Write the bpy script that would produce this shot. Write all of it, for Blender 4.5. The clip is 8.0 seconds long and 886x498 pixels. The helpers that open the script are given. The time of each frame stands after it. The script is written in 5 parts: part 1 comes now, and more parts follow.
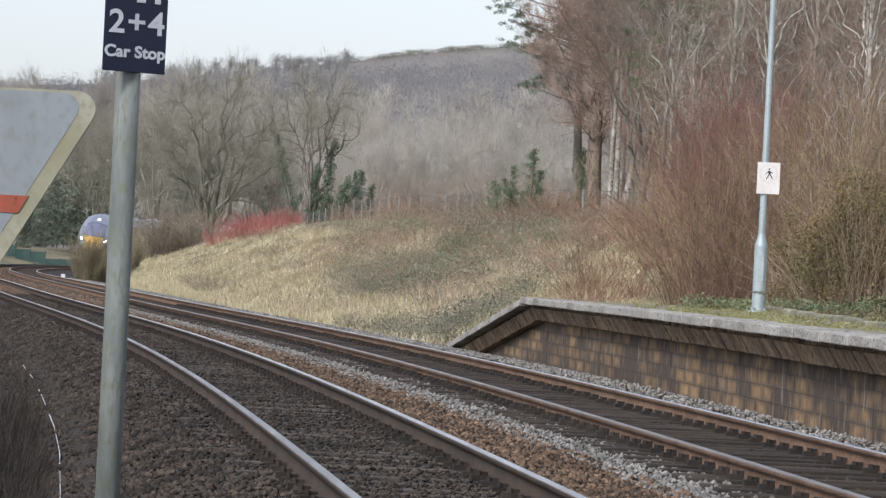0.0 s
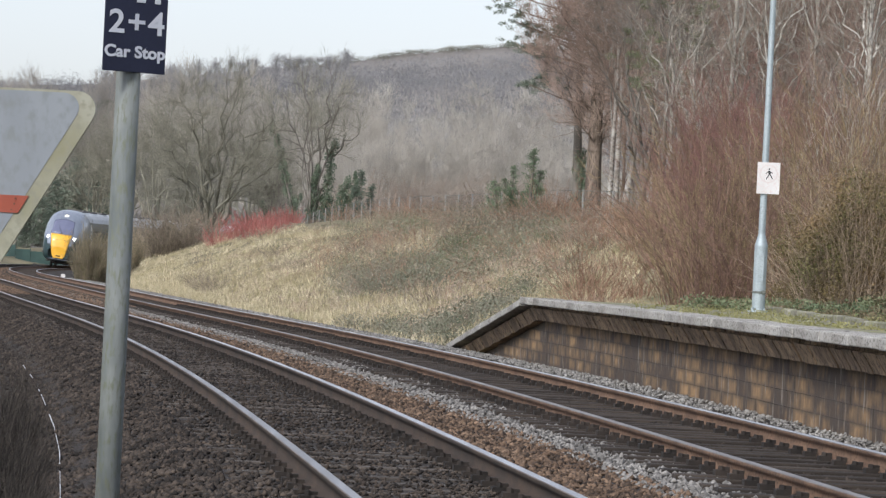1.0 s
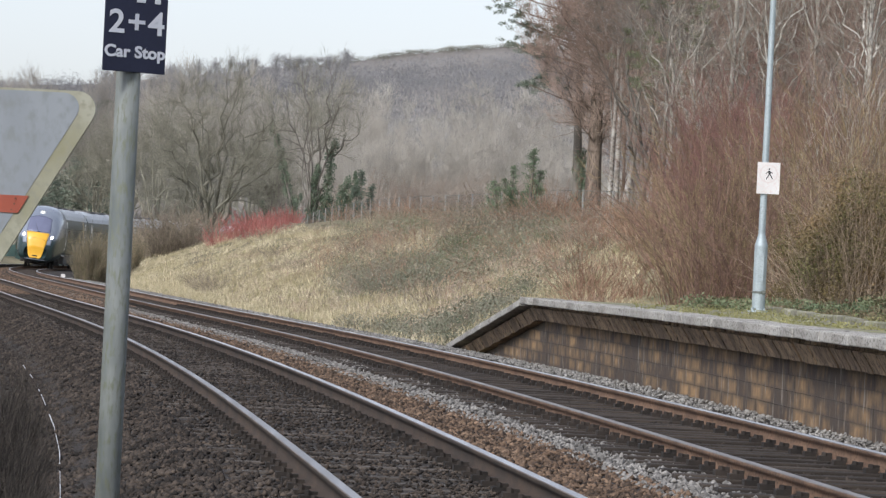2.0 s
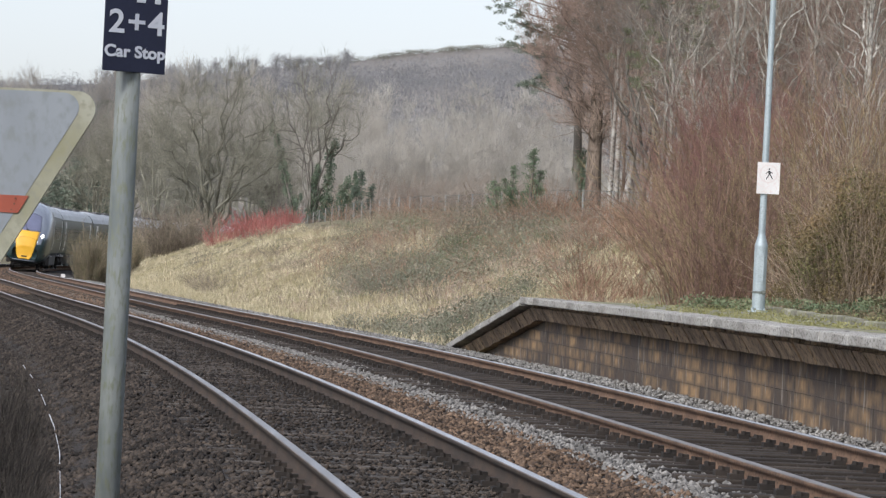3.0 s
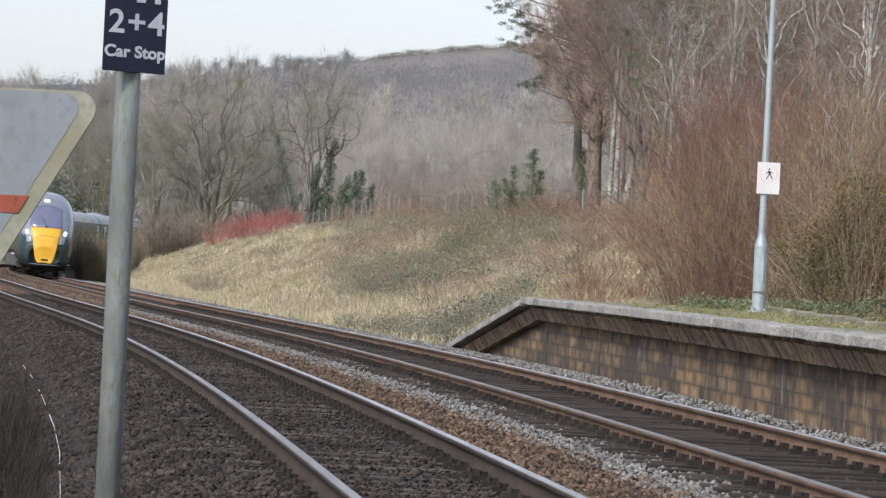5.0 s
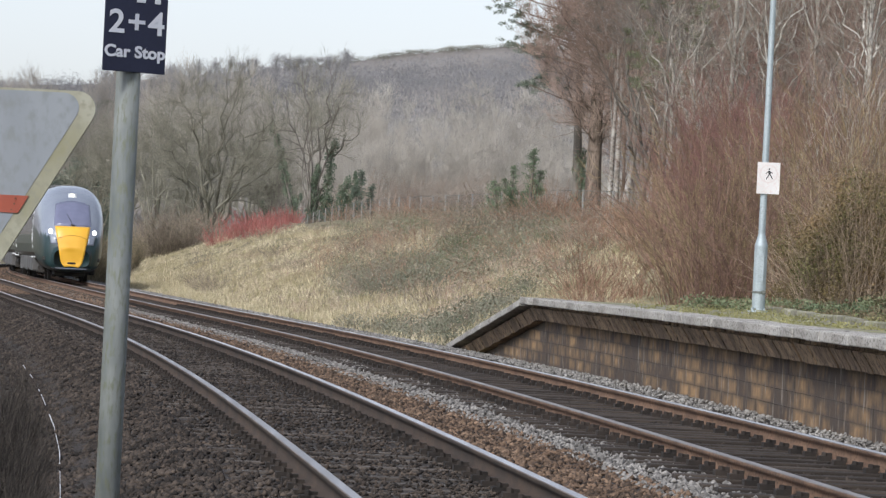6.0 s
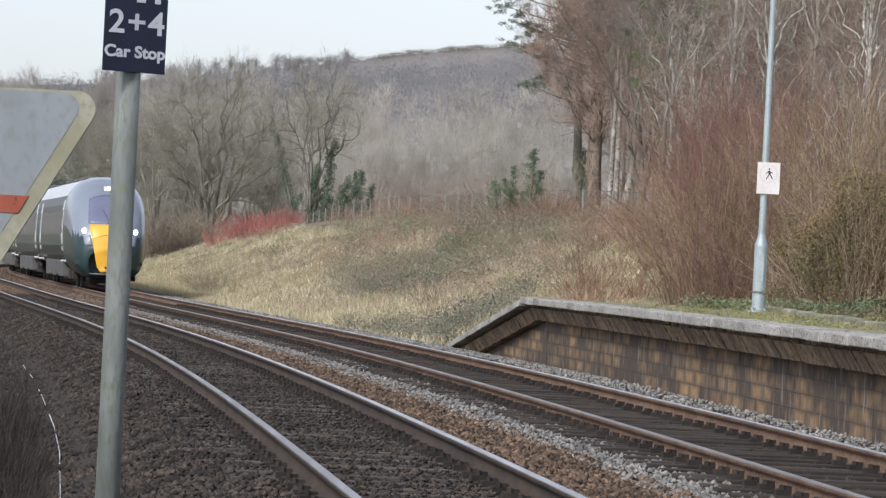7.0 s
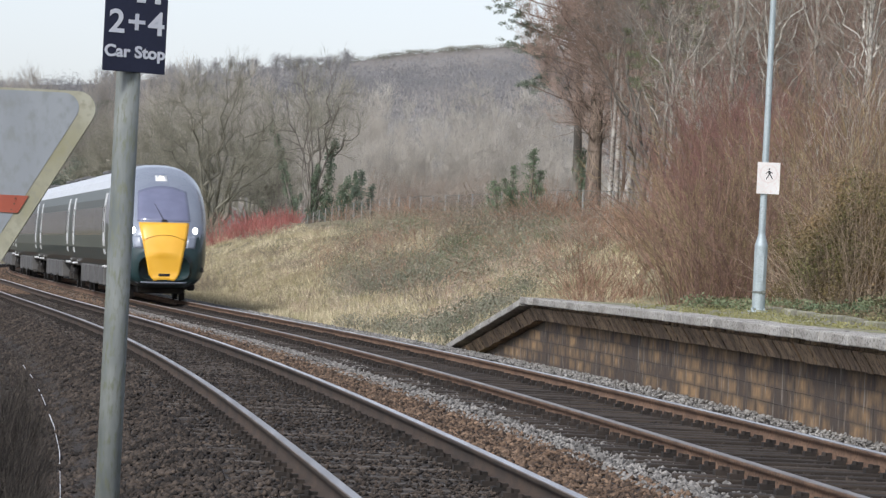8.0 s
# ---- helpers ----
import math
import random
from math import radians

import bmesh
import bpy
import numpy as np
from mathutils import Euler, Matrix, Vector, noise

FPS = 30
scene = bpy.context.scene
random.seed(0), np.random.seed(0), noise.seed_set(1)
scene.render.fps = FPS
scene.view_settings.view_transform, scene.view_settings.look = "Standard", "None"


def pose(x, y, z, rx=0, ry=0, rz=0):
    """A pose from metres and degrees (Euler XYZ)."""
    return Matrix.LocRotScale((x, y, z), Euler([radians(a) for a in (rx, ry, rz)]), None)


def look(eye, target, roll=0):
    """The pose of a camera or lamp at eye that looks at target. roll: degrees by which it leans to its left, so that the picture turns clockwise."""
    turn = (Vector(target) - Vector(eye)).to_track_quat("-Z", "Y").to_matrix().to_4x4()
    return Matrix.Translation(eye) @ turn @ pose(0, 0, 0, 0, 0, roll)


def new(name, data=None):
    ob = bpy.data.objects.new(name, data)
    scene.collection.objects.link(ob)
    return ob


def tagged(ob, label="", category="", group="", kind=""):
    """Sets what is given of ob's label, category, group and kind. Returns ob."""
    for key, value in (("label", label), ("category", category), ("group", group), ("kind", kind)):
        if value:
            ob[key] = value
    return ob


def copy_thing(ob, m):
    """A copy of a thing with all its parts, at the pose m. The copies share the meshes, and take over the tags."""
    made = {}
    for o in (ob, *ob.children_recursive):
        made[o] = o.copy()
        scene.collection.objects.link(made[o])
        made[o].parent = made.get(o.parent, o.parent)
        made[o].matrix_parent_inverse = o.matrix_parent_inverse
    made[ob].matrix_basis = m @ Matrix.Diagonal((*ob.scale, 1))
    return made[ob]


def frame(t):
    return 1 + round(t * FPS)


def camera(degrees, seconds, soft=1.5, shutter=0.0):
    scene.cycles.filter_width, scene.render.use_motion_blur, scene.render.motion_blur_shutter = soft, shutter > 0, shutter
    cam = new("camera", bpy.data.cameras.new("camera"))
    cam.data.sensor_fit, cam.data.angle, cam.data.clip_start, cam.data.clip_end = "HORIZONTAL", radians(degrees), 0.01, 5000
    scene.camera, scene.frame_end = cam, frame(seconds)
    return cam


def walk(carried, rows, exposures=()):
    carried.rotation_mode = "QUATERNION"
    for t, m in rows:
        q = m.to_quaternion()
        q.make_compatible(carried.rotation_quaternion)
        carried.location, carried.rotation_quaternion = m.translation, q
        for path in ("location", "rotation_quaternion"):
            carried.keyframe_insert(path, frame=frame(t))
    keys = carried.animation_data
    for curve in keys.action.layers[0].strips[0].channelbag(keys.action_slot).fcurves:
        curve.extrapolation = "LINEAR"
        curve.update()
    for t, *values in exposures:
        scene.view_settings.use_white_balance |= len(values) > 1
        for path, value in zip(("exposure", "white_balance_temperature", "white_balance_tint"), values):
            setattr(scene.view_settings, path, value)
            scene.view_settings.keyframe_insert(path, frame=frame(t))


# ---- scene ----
import collections
from mathutils.bvhtree import BVHTree

cam = camera(11.94, 8.0, soft=1.35, shutter=0.5)
EYE = (0.0, 0.0, 1.41)
VIEW = look(EYE, (0.0, 1000.0, 1.41 + 3.83), 2.85)
walk(cam, [(0.0, VIEW), (8.0, VIEW)], exposures=[(0.0, 0.0), (8.0, 0.0)])

# ---------------------------------------------------------------- light
world = bpy.data.worlds.new("world")
scene.world = world
world.use_nodes = True
wn = world.node_tree
sky = wn.nodes.new("ShaderNodeTexSky")
sky.sky_type = "NISHITA"
sky.sun_disc = False
sky.sun_elevation = radians(38)
sky.sun_rotation = radians(214)
sky.air_density, sky.dust_density, sky.ozone_density = 1.0, 1.2, 1.0
# overcast: the cloud layer scatters the sky's blue to a near white
grey = wn.nodes.new("ShaderNodeHueSaturation")
grey.inputs["Saturation"].default_value = 0.40
grey.inputs["Value"].default_value = 1.0
wn.links.new(sky.outputs[0], grey.inputs["Color"])
cool = wn.nodes.new("ShaderNodeMix")
cool.data_type, cool.blend_type = "RGBA", "MULTIPLY"
cool.inputs[0].default_value = 1.0
cool.inputs[7].default_value = (0.96, 0.985, 1.09, 1)
wn.links.new(grey.outputs[0], cool.inputs[6])
wn.links.new(cool.outputs[2], wn.nodes["Background"].inputs[0])
wn.nodes["Background"].inputs[1].default_value = 0.158
sun = new("sun", bpy.data.lights.new("sun", "SUN"))
sun.data.energy, sun.data.angle, sun.data.color = 3.15, radians(10), (1.0, 0.98, 0.955)
sun.matrix_world = look((-70, -105, 100), (0, 0, 0))


# ---------------------------------------------------------------- materials
def mat(name, a, b, scale=4.0, fine=40.0, rough=0.8, metal=0.0, bump=0.3, c=None, stretch=(1, 1, 1),
        rand=0.0, dist=0.01, coat=0.0, island=0.0, lo=0.35, hi=0.65, moving=False):
    """Two-scale procedural surface: a and b mixed by a broad noise, c by a fine one, relief by the fine one."""
    m = bpy.data.materials.new(name)
    m.use_nodes = True
    t = m.node_tree
    n, l = t.nodes, t.links
    bsdf = n["Principled BSDF"]
    co = n.new("ShaderNodeTexCoord")
    mp = n.new("ShaderNodeMapping")
    mp.inputs["Scale"].default_value = stretch
    l.new(co.outputs["Object"] if moving else n.new("ShaderNodeNewGeometry").outputs["Position"], mp.inputs["Vector"])

    def noi(s, detail):
        q = n.new("ShaderNodeTexNoise")
        q.inputs["Scale"].default_value = s
        q.inputs["Detail"].default_value = detail
        l.new(mp.outputs[0], q.inputs["Vector"])
        return q

    def ramp(src, x0, x1):
        r = n.new("ShaderNodeMapRange")
        r.inputs["From Min"].default_value, r.inputs["From Max"].default_value = x0, x1
        l.new(src, r.inputs["Value"])
        return r.outputs[0]

    def mix(f, p, q):
        x = n.new("ShaderNodeMix")
        x.data_type = "RGBA"
        for sock, v in ((x.inputs[0], f), (x.inputs[6], p), (x.inputs[7], q)):
            if isinstance(v, (int, float)):
                sock.default_value = v
            elif isinstance(v, tuple):
                sock.default_value = (*v, 1)
            else:
                l.new(v, sock)
        return x.outputs[2]

    big, small = noi(scale, 4), noi(fine, 3)
    col = mix(ramp(big.outputs[0], lo, hi), a, b)
    if c:
        col = mix(ramp(small.outputs[0], 0.48, 0.68), col, c)
    if rand or island:
        hs = n.new("ShaderNodeHueSaturation")
        src = n.new("ShaderNodeObjectInfo").outputs["Random"] if rand else n.new("ShaderNodeNewGeometry").outputs["Random Per Island"]
        r = n.new("ShaderNodeMapRange")
        k = rand or island
        r.inputs["To Min"].default_value, r.inputs["To Max"].default_value = 1 - k, 1 + k
        l.new(src, r.inputs["Value"])
        l.new(r.outputs[0], hs.inputs["Value"])
        l.new(col, hs.inputs["Color"])
        col = hs.outputs[0]
    l.new(col, bsdf.inputs["Base Color"])
    rr = n.new("ShaderNodeMapRange")
    rr.inputs["To Min"].default_value, rr.inputs["To Max"].default_value = max(rough - 0.1, 0.02), min(rough + 0.1, 1)
    l.new(small.outputs[0], rr.inputs["Value"])
    l.new(rr.outputs[0], bsdf.inputs["Roughness"])
    bsdf.inputs["Metallic"].default_value = metal
    bsdf.inputs["Coat Weight"].default_value = coat
    if bump:
        bp = n.new("ShaderNodeBump")
        bp.inputs["Strength"].default_value, bp.inputs["Distance"].default_value = bump, dist
        l.new(small.outputs[0], bp.inputs["Height"])
        l.new(bp.outputs[0], bsdf.inputs["Normal"])
    return m


def glow(name, colour, power):
    m = bpy.data.materials.new(name)
    m.use_nodes = True
    b = m.node_tree.nodes["Principled BSDF"]
    b.inputs["Base Color"].default_value = (*colour, 1)
    b.inputs["Emission Color"].default_value = (*colour, 1)
    b.inputs["Emission Strength"].default_value = power
    return m


M = {}
M["ballast_bed"] = mat("ballast_bed", (0.019, 0.0145, 0.0115), (0.040, 0.031, 0.0245), 0.7, 26, 0.95, bump=1.0, c=(0.03, 0.023, 0.018), dist=0.04)
M["stone_brown"] = mat("stone_brown", (0.082, 0.052, 0.034), (0.170, 0.113, 0.075), 1.2, 30, 0.95, bump=0.5, island=0.8)
M["stone_dark"] = mat("stone_dark", (0.020, 0.0148, 0.0115), (0.064, 0.049, 0.038), 1.5, 30, 0.95, bump=0.5, island=0.75)
M["stone_pale"] = mat("stone_pale", (0.18, 0.172, 0.16), (0.31, 0.298, 0.278), 0.8, 30, 0.95, bump=0.5, island=0.4)
M["stone_grey"] = mat("stone_grey", (0.165, 0.156, 0.145), (0.255, 0.242, 0.225), 0.8, 30, 0.95, bump=0.5, island=0.5)
M["rail_shoulder"] = mat("rail_shoulder", (0.12, 0.09, 0.07), (0.25, 0.20, 0.165), 1.5, 50, 0.5, 0.4, bump=0.03)
M["railhead"] = mat("railhead", (0.66, 0.635, 0.61), (0.90, 0.88, 0.855), 0.8, 60, 0.42, 1.0, bump=0.03, stretch=(6, 0.3, 1))
M["railhead_mid"] = mat("railhead_mid", (0.36, 0.33, 0.30), (0.56, 0.53, 0.50), 0.8, 60, 0.40, 0.95, bump=0.03, stretch=(6, 0.3, 1))
M["railhead_dull"] = mat("railhead_dull", (0.30, 0.26, 0.23), (0.42, 0.38, 0.34), 2, 60, 0.42, 0.9, bump=0.03, stretch=(6, 0.3, 1))
M["rust"] = mat("rust", (0.13, 0.075, 0.046), (0.22, 0.13, 0.08), 1.5, 35, 0.9, bump=0.3, c=(0.06, 0.035, 0.024))
M["rail_dirty"] = mat("rail_dirty", (0.033, 0.021, 0.0145), (0.072, 0.045, 0.029), 1.5, 35, 0.9, bump=0.3, c=(0.035, 0.028, 0.023))
M["chair_iron"] = mat("chair_iron", (0.016, 0.013, 0.011), (0.032, 0.024, 0.019), 8, 60, 0.9, bump=0.4, rand=0.3)
M["timber"] = mat("timber", (0.024, 0.0178, 0.0138), (0.056, 0.0425, 0.0325), 3, 30, 0.9, bump=0.6, stretch=(0.4, 4, 4), rand=0.35)
M["concrete_dirty"] = mat("concrete_dirty", (0.05, 0.041, 0.034), (0.09, 0.075, 0.062), 3, 30, 0.95, bump=0.4, rand=0.3)
M["coping"] = mat("coping", (0.30, 0.28, 0.25), (0.47, 0.45, 0.415), 1.2, 18, 0.9, bump=0.5, c=(0.12, 0.112, 0.098), stretch=(1, 1, 2), rand=0.12)


def brick_mat():
    """Sooty facing blocks: each block its own tone, broad soot patches and short runs of damp."""
    m = bpy.data.materials.new("brick")
    m.use_nodes = True
    n, l = m.node_tree.nodes, m.node_tree.links
    pos = n.new("ShaderNodeNewGeometry").outputs["Position"]

    def noi(scale, st, detail=4):
        mp = n.new("ShaderNodeMapping")
        mp.inputs["Scale"].default_value = st
        l.new(pos, mp.inputs["Vector"])
        q = n.new("ShaderNodeTexNoise")
        q.inputs["Scale"].default_value, q.inputs["Detail"].default_value = scale, detail
        l.new(mp.outputs[0], q.inputs["Vector"])
        return q.outputs[0]

    def calc(op, x, y):
        c = n.new("ShaderNodeMath")
        c.operation = op
        for sock, v in zip(c.inputs, (x, y)):
            if isinstance(v, (int, float)):
                sock.default_value = v
            else:
                l.new(v, sock)
        return c.outputs[0]

    def ramp(src, x0, x1, y0=0.0, y1=1.0):
        r = n.new("ShaderNodeMapRange")
        r.inputs["From Min"].default_value, r.inputs["From Max"].default_value = x0, x1
        r.inputs["To Min"].default_value, r.inputs["To Max"].default_value = y0, y1
        l.new(src, r.inputs["Value"])
        return r.outputs[0]

    def mix(f, p, q):
        x = n.new("ShaderNodeMix")
        x.data_type = "RGBA"
        for sock, v in ((x.inputs[0], f), (x.inputs[6], p), (x.inputs[7], q)):
            if isinstance(v, tuple):
                sock.default_value = (*v, 1)
            else:
                l.new(v, sock)
        return x.outputs[2]

    own = n.new("ShaderNodeObjectInfo").outputs["Random"]
    tone = calc("ADD", calc("MULTIPLY", noi(0.5, (1, 1, 1.3)), 1.2), calc("MULTIPLY", own, 0.22))
    tone = calc("ADD", tone, calc("MULTIPLY", noi(5.0, (1, 1, 0.7), 6), 0.7))
    base = mix(ramp(tone, 0.90, 1.38), (0.080, 0.056, 0.040), (0.45, 0.28, 0.135))
    # grime gathered along the joints of each block
    sep = n.new("ShaderNodeSeparateXYZ")
    l.new(n.new("ShaderNodeTexCoord").outputs["Generated"], sep.inputs[0])
    rim = calc("MAXIMUM", calc("ABSOLUTE", calc("SUBTRACT", sep.outputs[1], 0.5), 0), calc("ABSOLUTE", calc("SUBTRACT", sep.outputs[2], 0.5), 0))
    rim = calc("ADD", rim, calc("MULTIPLY", noi(5.0, (1, 1, 1)), 0.5))
    col = mix(ramp(rim, 0.46, 0.80, 0.0, 0.8), base, (0.058, 0.048, 0.043))
    runs = ramp(noi(8.0, (1.0, 1.0, 0.25)), 0.46, 0.68)
    col = mix(calc("MULTIPLY", runs, 0.4), col, (0.055, 0.047, 0.042))
    salt = ramp(noi(9.0, (1, 1, 0.22)), 0.60, 0.72, 0.0, 0.6)
    col = mix(salt, col, (0.36, 0.33, 0.29))
    b = n["Principled BSDF"]
    l.new(col, b.inputs["Base Color"])
    b.inputs["Roughness"].default_value = 0.93
    bp = n.new("ShaderNodeBump")
    bp.inputs["Strength"].default_value, bp.inputs["Distance"].default_value = 0.7, 0.015
    l.new(noi(22.0, (1, 1, 1)), bp.inputs["Height"])
    l.new(bp.outputs[0], b.inputs["Normal"])
    return m


M["brick"] = brick_mat()
M["corbel"] = mat("corbel", (0.20, 0.142, 0.095), (0.43, 0.305, 0.19), 1.2, 16, 0.9, bump=0.5, c=(0.05, 0.038, 0.03), stretch=(1.5, 1.5, 0.3), rand=0.25)
M["tarmac"] = mat("tarmac", (0.22, 0.205, 0.175), (0.265, 0.26, 0.09), 0.75, 5, 0.95, bump=0.6, c=(0.15, 0.145, 0.09), lo=0.44, hi=0.56)
M["soil"] = mat("soil", (0.16, 0.135, 0.085), (0.29, 0.25, 0.15), 0.15, 2.5, 0.95, bump=0.8, c=(0.13, 0.13, 0.075), dist=0.1)
M["galv"] = mat("galv", (0.36, 0.42, 0.44), (0.46, 0.52, 0.54), 2, 50, 0.55, 0.35, bump=0.1, c=(0.30, 0.35, 0.36))
M["pole_paint"] = mat("pole_paint", (0.098, 0.112, 0.108), (0.190, 0.205, 0.195), 11, 70, 0.7, 0.0, bump=0.2, c=(0.125, 0.135, 0.098), stretch=(1, 1, 0.3))
M["bark"] = mat("bark", (0.13, 0.115, 0.098), (0.25, 0.225, 0.195), 1.0, 12, 0.95, bump=0.5, rand=0.2)
M["bark_green"] = mat("bark_green", (0.125, 0.12, 0.092), (0.22, 0.21, 0.165), 0.8, 12, 0.95, bump=0.5, rand=0.2)
M["bark_pale"] = mat("bark_pale", (0.24, 0.215, 0.185), (0.46, 0.435, 0.40), 1.6, 8, 0.9, bump=0.5, c=(0.12, 0.10, 0.085), rand=0.2)
M["bark_ash"] = mat("bark_ash", (0.30, 0.275, 0.235), (0.56, 0.53, 0.475), 1.6, 8, 0.9, bump=0.5, c=(0.17, 0.145, 0.12), rand=0.15)
M["bark_red"] = mat("bark_red", (0.18, 0.13, 0.10), (0.30, 0.22, 0.175), 0.6, 10, 0.95, bump=0.5, rand=0.2)
M["twig_red"] = mat("twig_red", (0.265, 0.18, 0.143), (0.47, 0.355, 0.295), 0.35, 6, 0.9, bump=0, island=0.4)
M["bark_trunk"] = mat("bark_trunk", (0.10, 0.078, 0.062), (0.27, 0.21, 0.165), 5, 22, 0.95, bump=0.8, c=(0.075, 0.058, 0.046), stretch=(1, 1, 0.22))
M["twig_shrub"] = mat("twig_shrub", (0.15, 0.088, 0.066), (0.31, 0.195, 0.15), 0.5, 6, 0.9, bump=0, island=0.5)
M["twig_osier"] = mat("twig_osier", (0.19, 0.135, 0.072), (0.37, 0.285, 0.165), 0.5, 6, 0.9, bump=0, island=0.5)
M["twig_tan"] = mat("twig_tan", (0.25, 0.185, 0.13), (0.42, 0.33, 0.24), 0.35, 6, 0.9, bump=0, island=0.4)
M["twig_crimson"] = mat("twig_crimson", (0.20, 0.10, 0.084), (0.30, 0.158, 0.134), 0.5, 6, 0.9, bump=0, island=0.4)
M["twig_dark"] = mat("twig_dark", (0.07, 0.055, 0.042), (0.13, 0.10, 0.08), 0.5, 6, 0.95, bump=0, island=0.4)
M["twig_pale"] = mat("twig_pale", (0.28, 0.235, 0.19), (0.45, 0.40, 0.33), 0.5, 6, 0.95, bump=0, island=0.35)
M["bush_leaf"] = mat("bush_leaf", (0.115, 0.115, 0.04), (0.25, 0.165, 0.085), 0.7, 5, 0.8, bump=0, island=0.45)
M["bark_moss"] = mat("bark_moss", (0.19, 0.18, 0.14), (0.33, 0.315, 0.25), 0.6, 8, 0.95, bump=0, island=0.3)
M["wood_brown"] = mat("wood_brown", (0.32, 0.27, 0.225), (0.50, 0.425, 0.355), 0.06, 0.5, 0.95, bump=0, island=0.1)
M["fence_post"] = mat("fence_post", (0.25, 0.25, 0.238), (0.35, 0.35, 0.335), 2, 30, 0.8, 0.0, bump=0.1)
M["twig_dogwood"] = mat("twig_dogwood", (0.30, 0.095, 0.085), (0.46, 0.175, 0.15), 0.5, 6, 0.9, bump=0, island=0.4)
M["twig_olive"] = mat("twig_olive", (0.20, 0.165, 0.115), (0.37, 0.305, 0.215), 0.5, 6, 0.95, bump=0, c=(0.17, 0.165, 0.08), island=0.35)
M["twig_rust"] = mat("twig_rust", (0.24, 0.14, 0.095), (0.40, 0.26, 0.18), 0.5, 6, 0.95, bump=0, island=0.35)
M["twig_hedge"] = mat("twig_hedge", (0.23, 0.185, 0.15), (0.39, 0.32, 0.25), 0.5, 6, 0.95, bump=0, c=(0.15, 0.14, 0.075), island=0.35)
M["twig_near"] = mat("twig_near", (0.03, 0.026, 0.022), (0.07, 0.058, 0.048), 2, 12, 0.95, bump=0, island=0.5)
M["litter"] = mat("litter", (0.19, 0.17, 0.15), (0.27, 0.245, 0.22), 0.02, 0.3, 0.95, bump=0)
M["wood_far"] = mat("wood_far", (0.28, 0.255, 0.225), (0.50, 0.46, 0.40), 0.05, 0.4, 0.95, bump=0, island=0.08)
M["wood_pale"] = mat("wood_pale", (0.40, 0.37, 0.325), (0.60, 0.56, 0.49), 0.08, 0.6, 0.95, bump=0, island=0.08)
# hill wood: grey twigs with the blue of distance haze mixed into the colour
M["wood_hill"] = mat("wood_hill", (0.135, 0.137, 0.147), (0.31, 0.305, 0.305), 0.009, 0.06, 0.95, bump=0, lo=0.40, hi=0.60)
M["hedge_far"] = mat("hedge_far", (0.12, 0.12, 0.095), (0.2, 0.195, 0.155), 0.05, 0.4, 0.95, bump=0, island=0.1)
M["grass"] = mat("grass", (0.43, 0.36, 0.225), (0.68, 0.595, 0.425), 0.6, 3, 0.9, bump=0, c=(0.25, 0.235, 0.115), island=0.35)
M["bramble"] = mat("bramble", (0.15, 0.18, 0.105), (0.34, 0.32, 0.22), 0.8, 3, 0.8, bump=0, c=(0.24, 0.165, 0.12), island=0.14, lo=0.42, hi=0.58)
M["bramble_dark"] = mat("bramble_dark", (0.125, 0.145, 0.10), (0.25, 0.25, 0.185), 0.8, 4, 0.8, bump=0, c=(0.24, 0.18, 0.14), island=0.14, lo=0.42, hi=0.58)
M["deadleaf"] = mat("deadleaf", (0.36, 0.26, 0.195), (0.56, 0.45, 0.35), 0.4, 3, 0.9, bump=0, island=0.14, lo=0.42, hi=0.58)
M["deadleaf_dark"] = mat("deadleaf_dark", (0.10, 0.085, 0.05), (0.20, 0.15, 0.09), 0.8, 5, 0.9, bump=0, c=(0.09, 0.12, 0.05), island=0.4)
M["bush_green"] = mat("bush_green", (0.08, 0.125, 0.065), (0.17, 0.235, 0.13), 1.0, 8, 0.5, bump=0, island=0.3)
M["moss"] = mat("moss", (0.19, 0.185, 0.065), (0.31, 0.29, 0.14), 0.8, 6, 0.95, bump=0, island=0.3)
M["ivy"] = mat("ivy", (0.085, 0.12, 0.078), (0.17, 0.215, 0.14), 1.0, 8, 0.5, bump=0, island=0.4)
M["pine_green"] = mat("pine_green", (0.10, 0.12, 0.06), (0.20, 0.215, 0.115), 1.0, 8, 0.6, bump=0, island=0.4)
M["needle"] = mat("needle", (0.088, 0.115, 0.085), (0.17, 0.205, 0.15), 1.0, 8, 0.6, bump=0, island=0.4)

# ---------------------------------------------------------------- the line of the railway
# curvature of the far track's centre line along its length, rail tops at z = 0
KN = (-400, 0, 30, 62.1, 105, 147.9, 190.7, 244.3, 353.6, 700)
KV = (0, 0.00017, -0.000783, -0.000944, 0.000382, -0.000211, 0.000468, 0.002092, 0.002224, 0.0022)
SP = 3.68
S = np.arange(0.0, 600.0, 0.5)
_k = np.interp(S, KN, KV)
PH = -0.093247 + np.concatenate([[0], np.cumsum((_k[1:] + _k[:-1]) * 0.25)])
TX = 5.1746 + np.concatenate([[0], np.cumsum(np.sin((PH[1:] + PH[:-1]) / 2) * 0.5)])
TY = 12.857 + np.concatenate([[0], np.cumsum(np.cos((PH[1:] + PH[:-1]) / 2) * 0.5)])
# straight on behind the camera
_b = np.arange(-80.0, 0.0, 0.5)
TX = np.concatenate([5.1746 + _b * np.sin(PH[0]), TX])
TY = np.concatenate([12.857 + _b * np.cos(PH[0]), TY])
PH = np.concatenate([_b * 0 + PH[0], PH])
S = np.concatenate([_b, S])


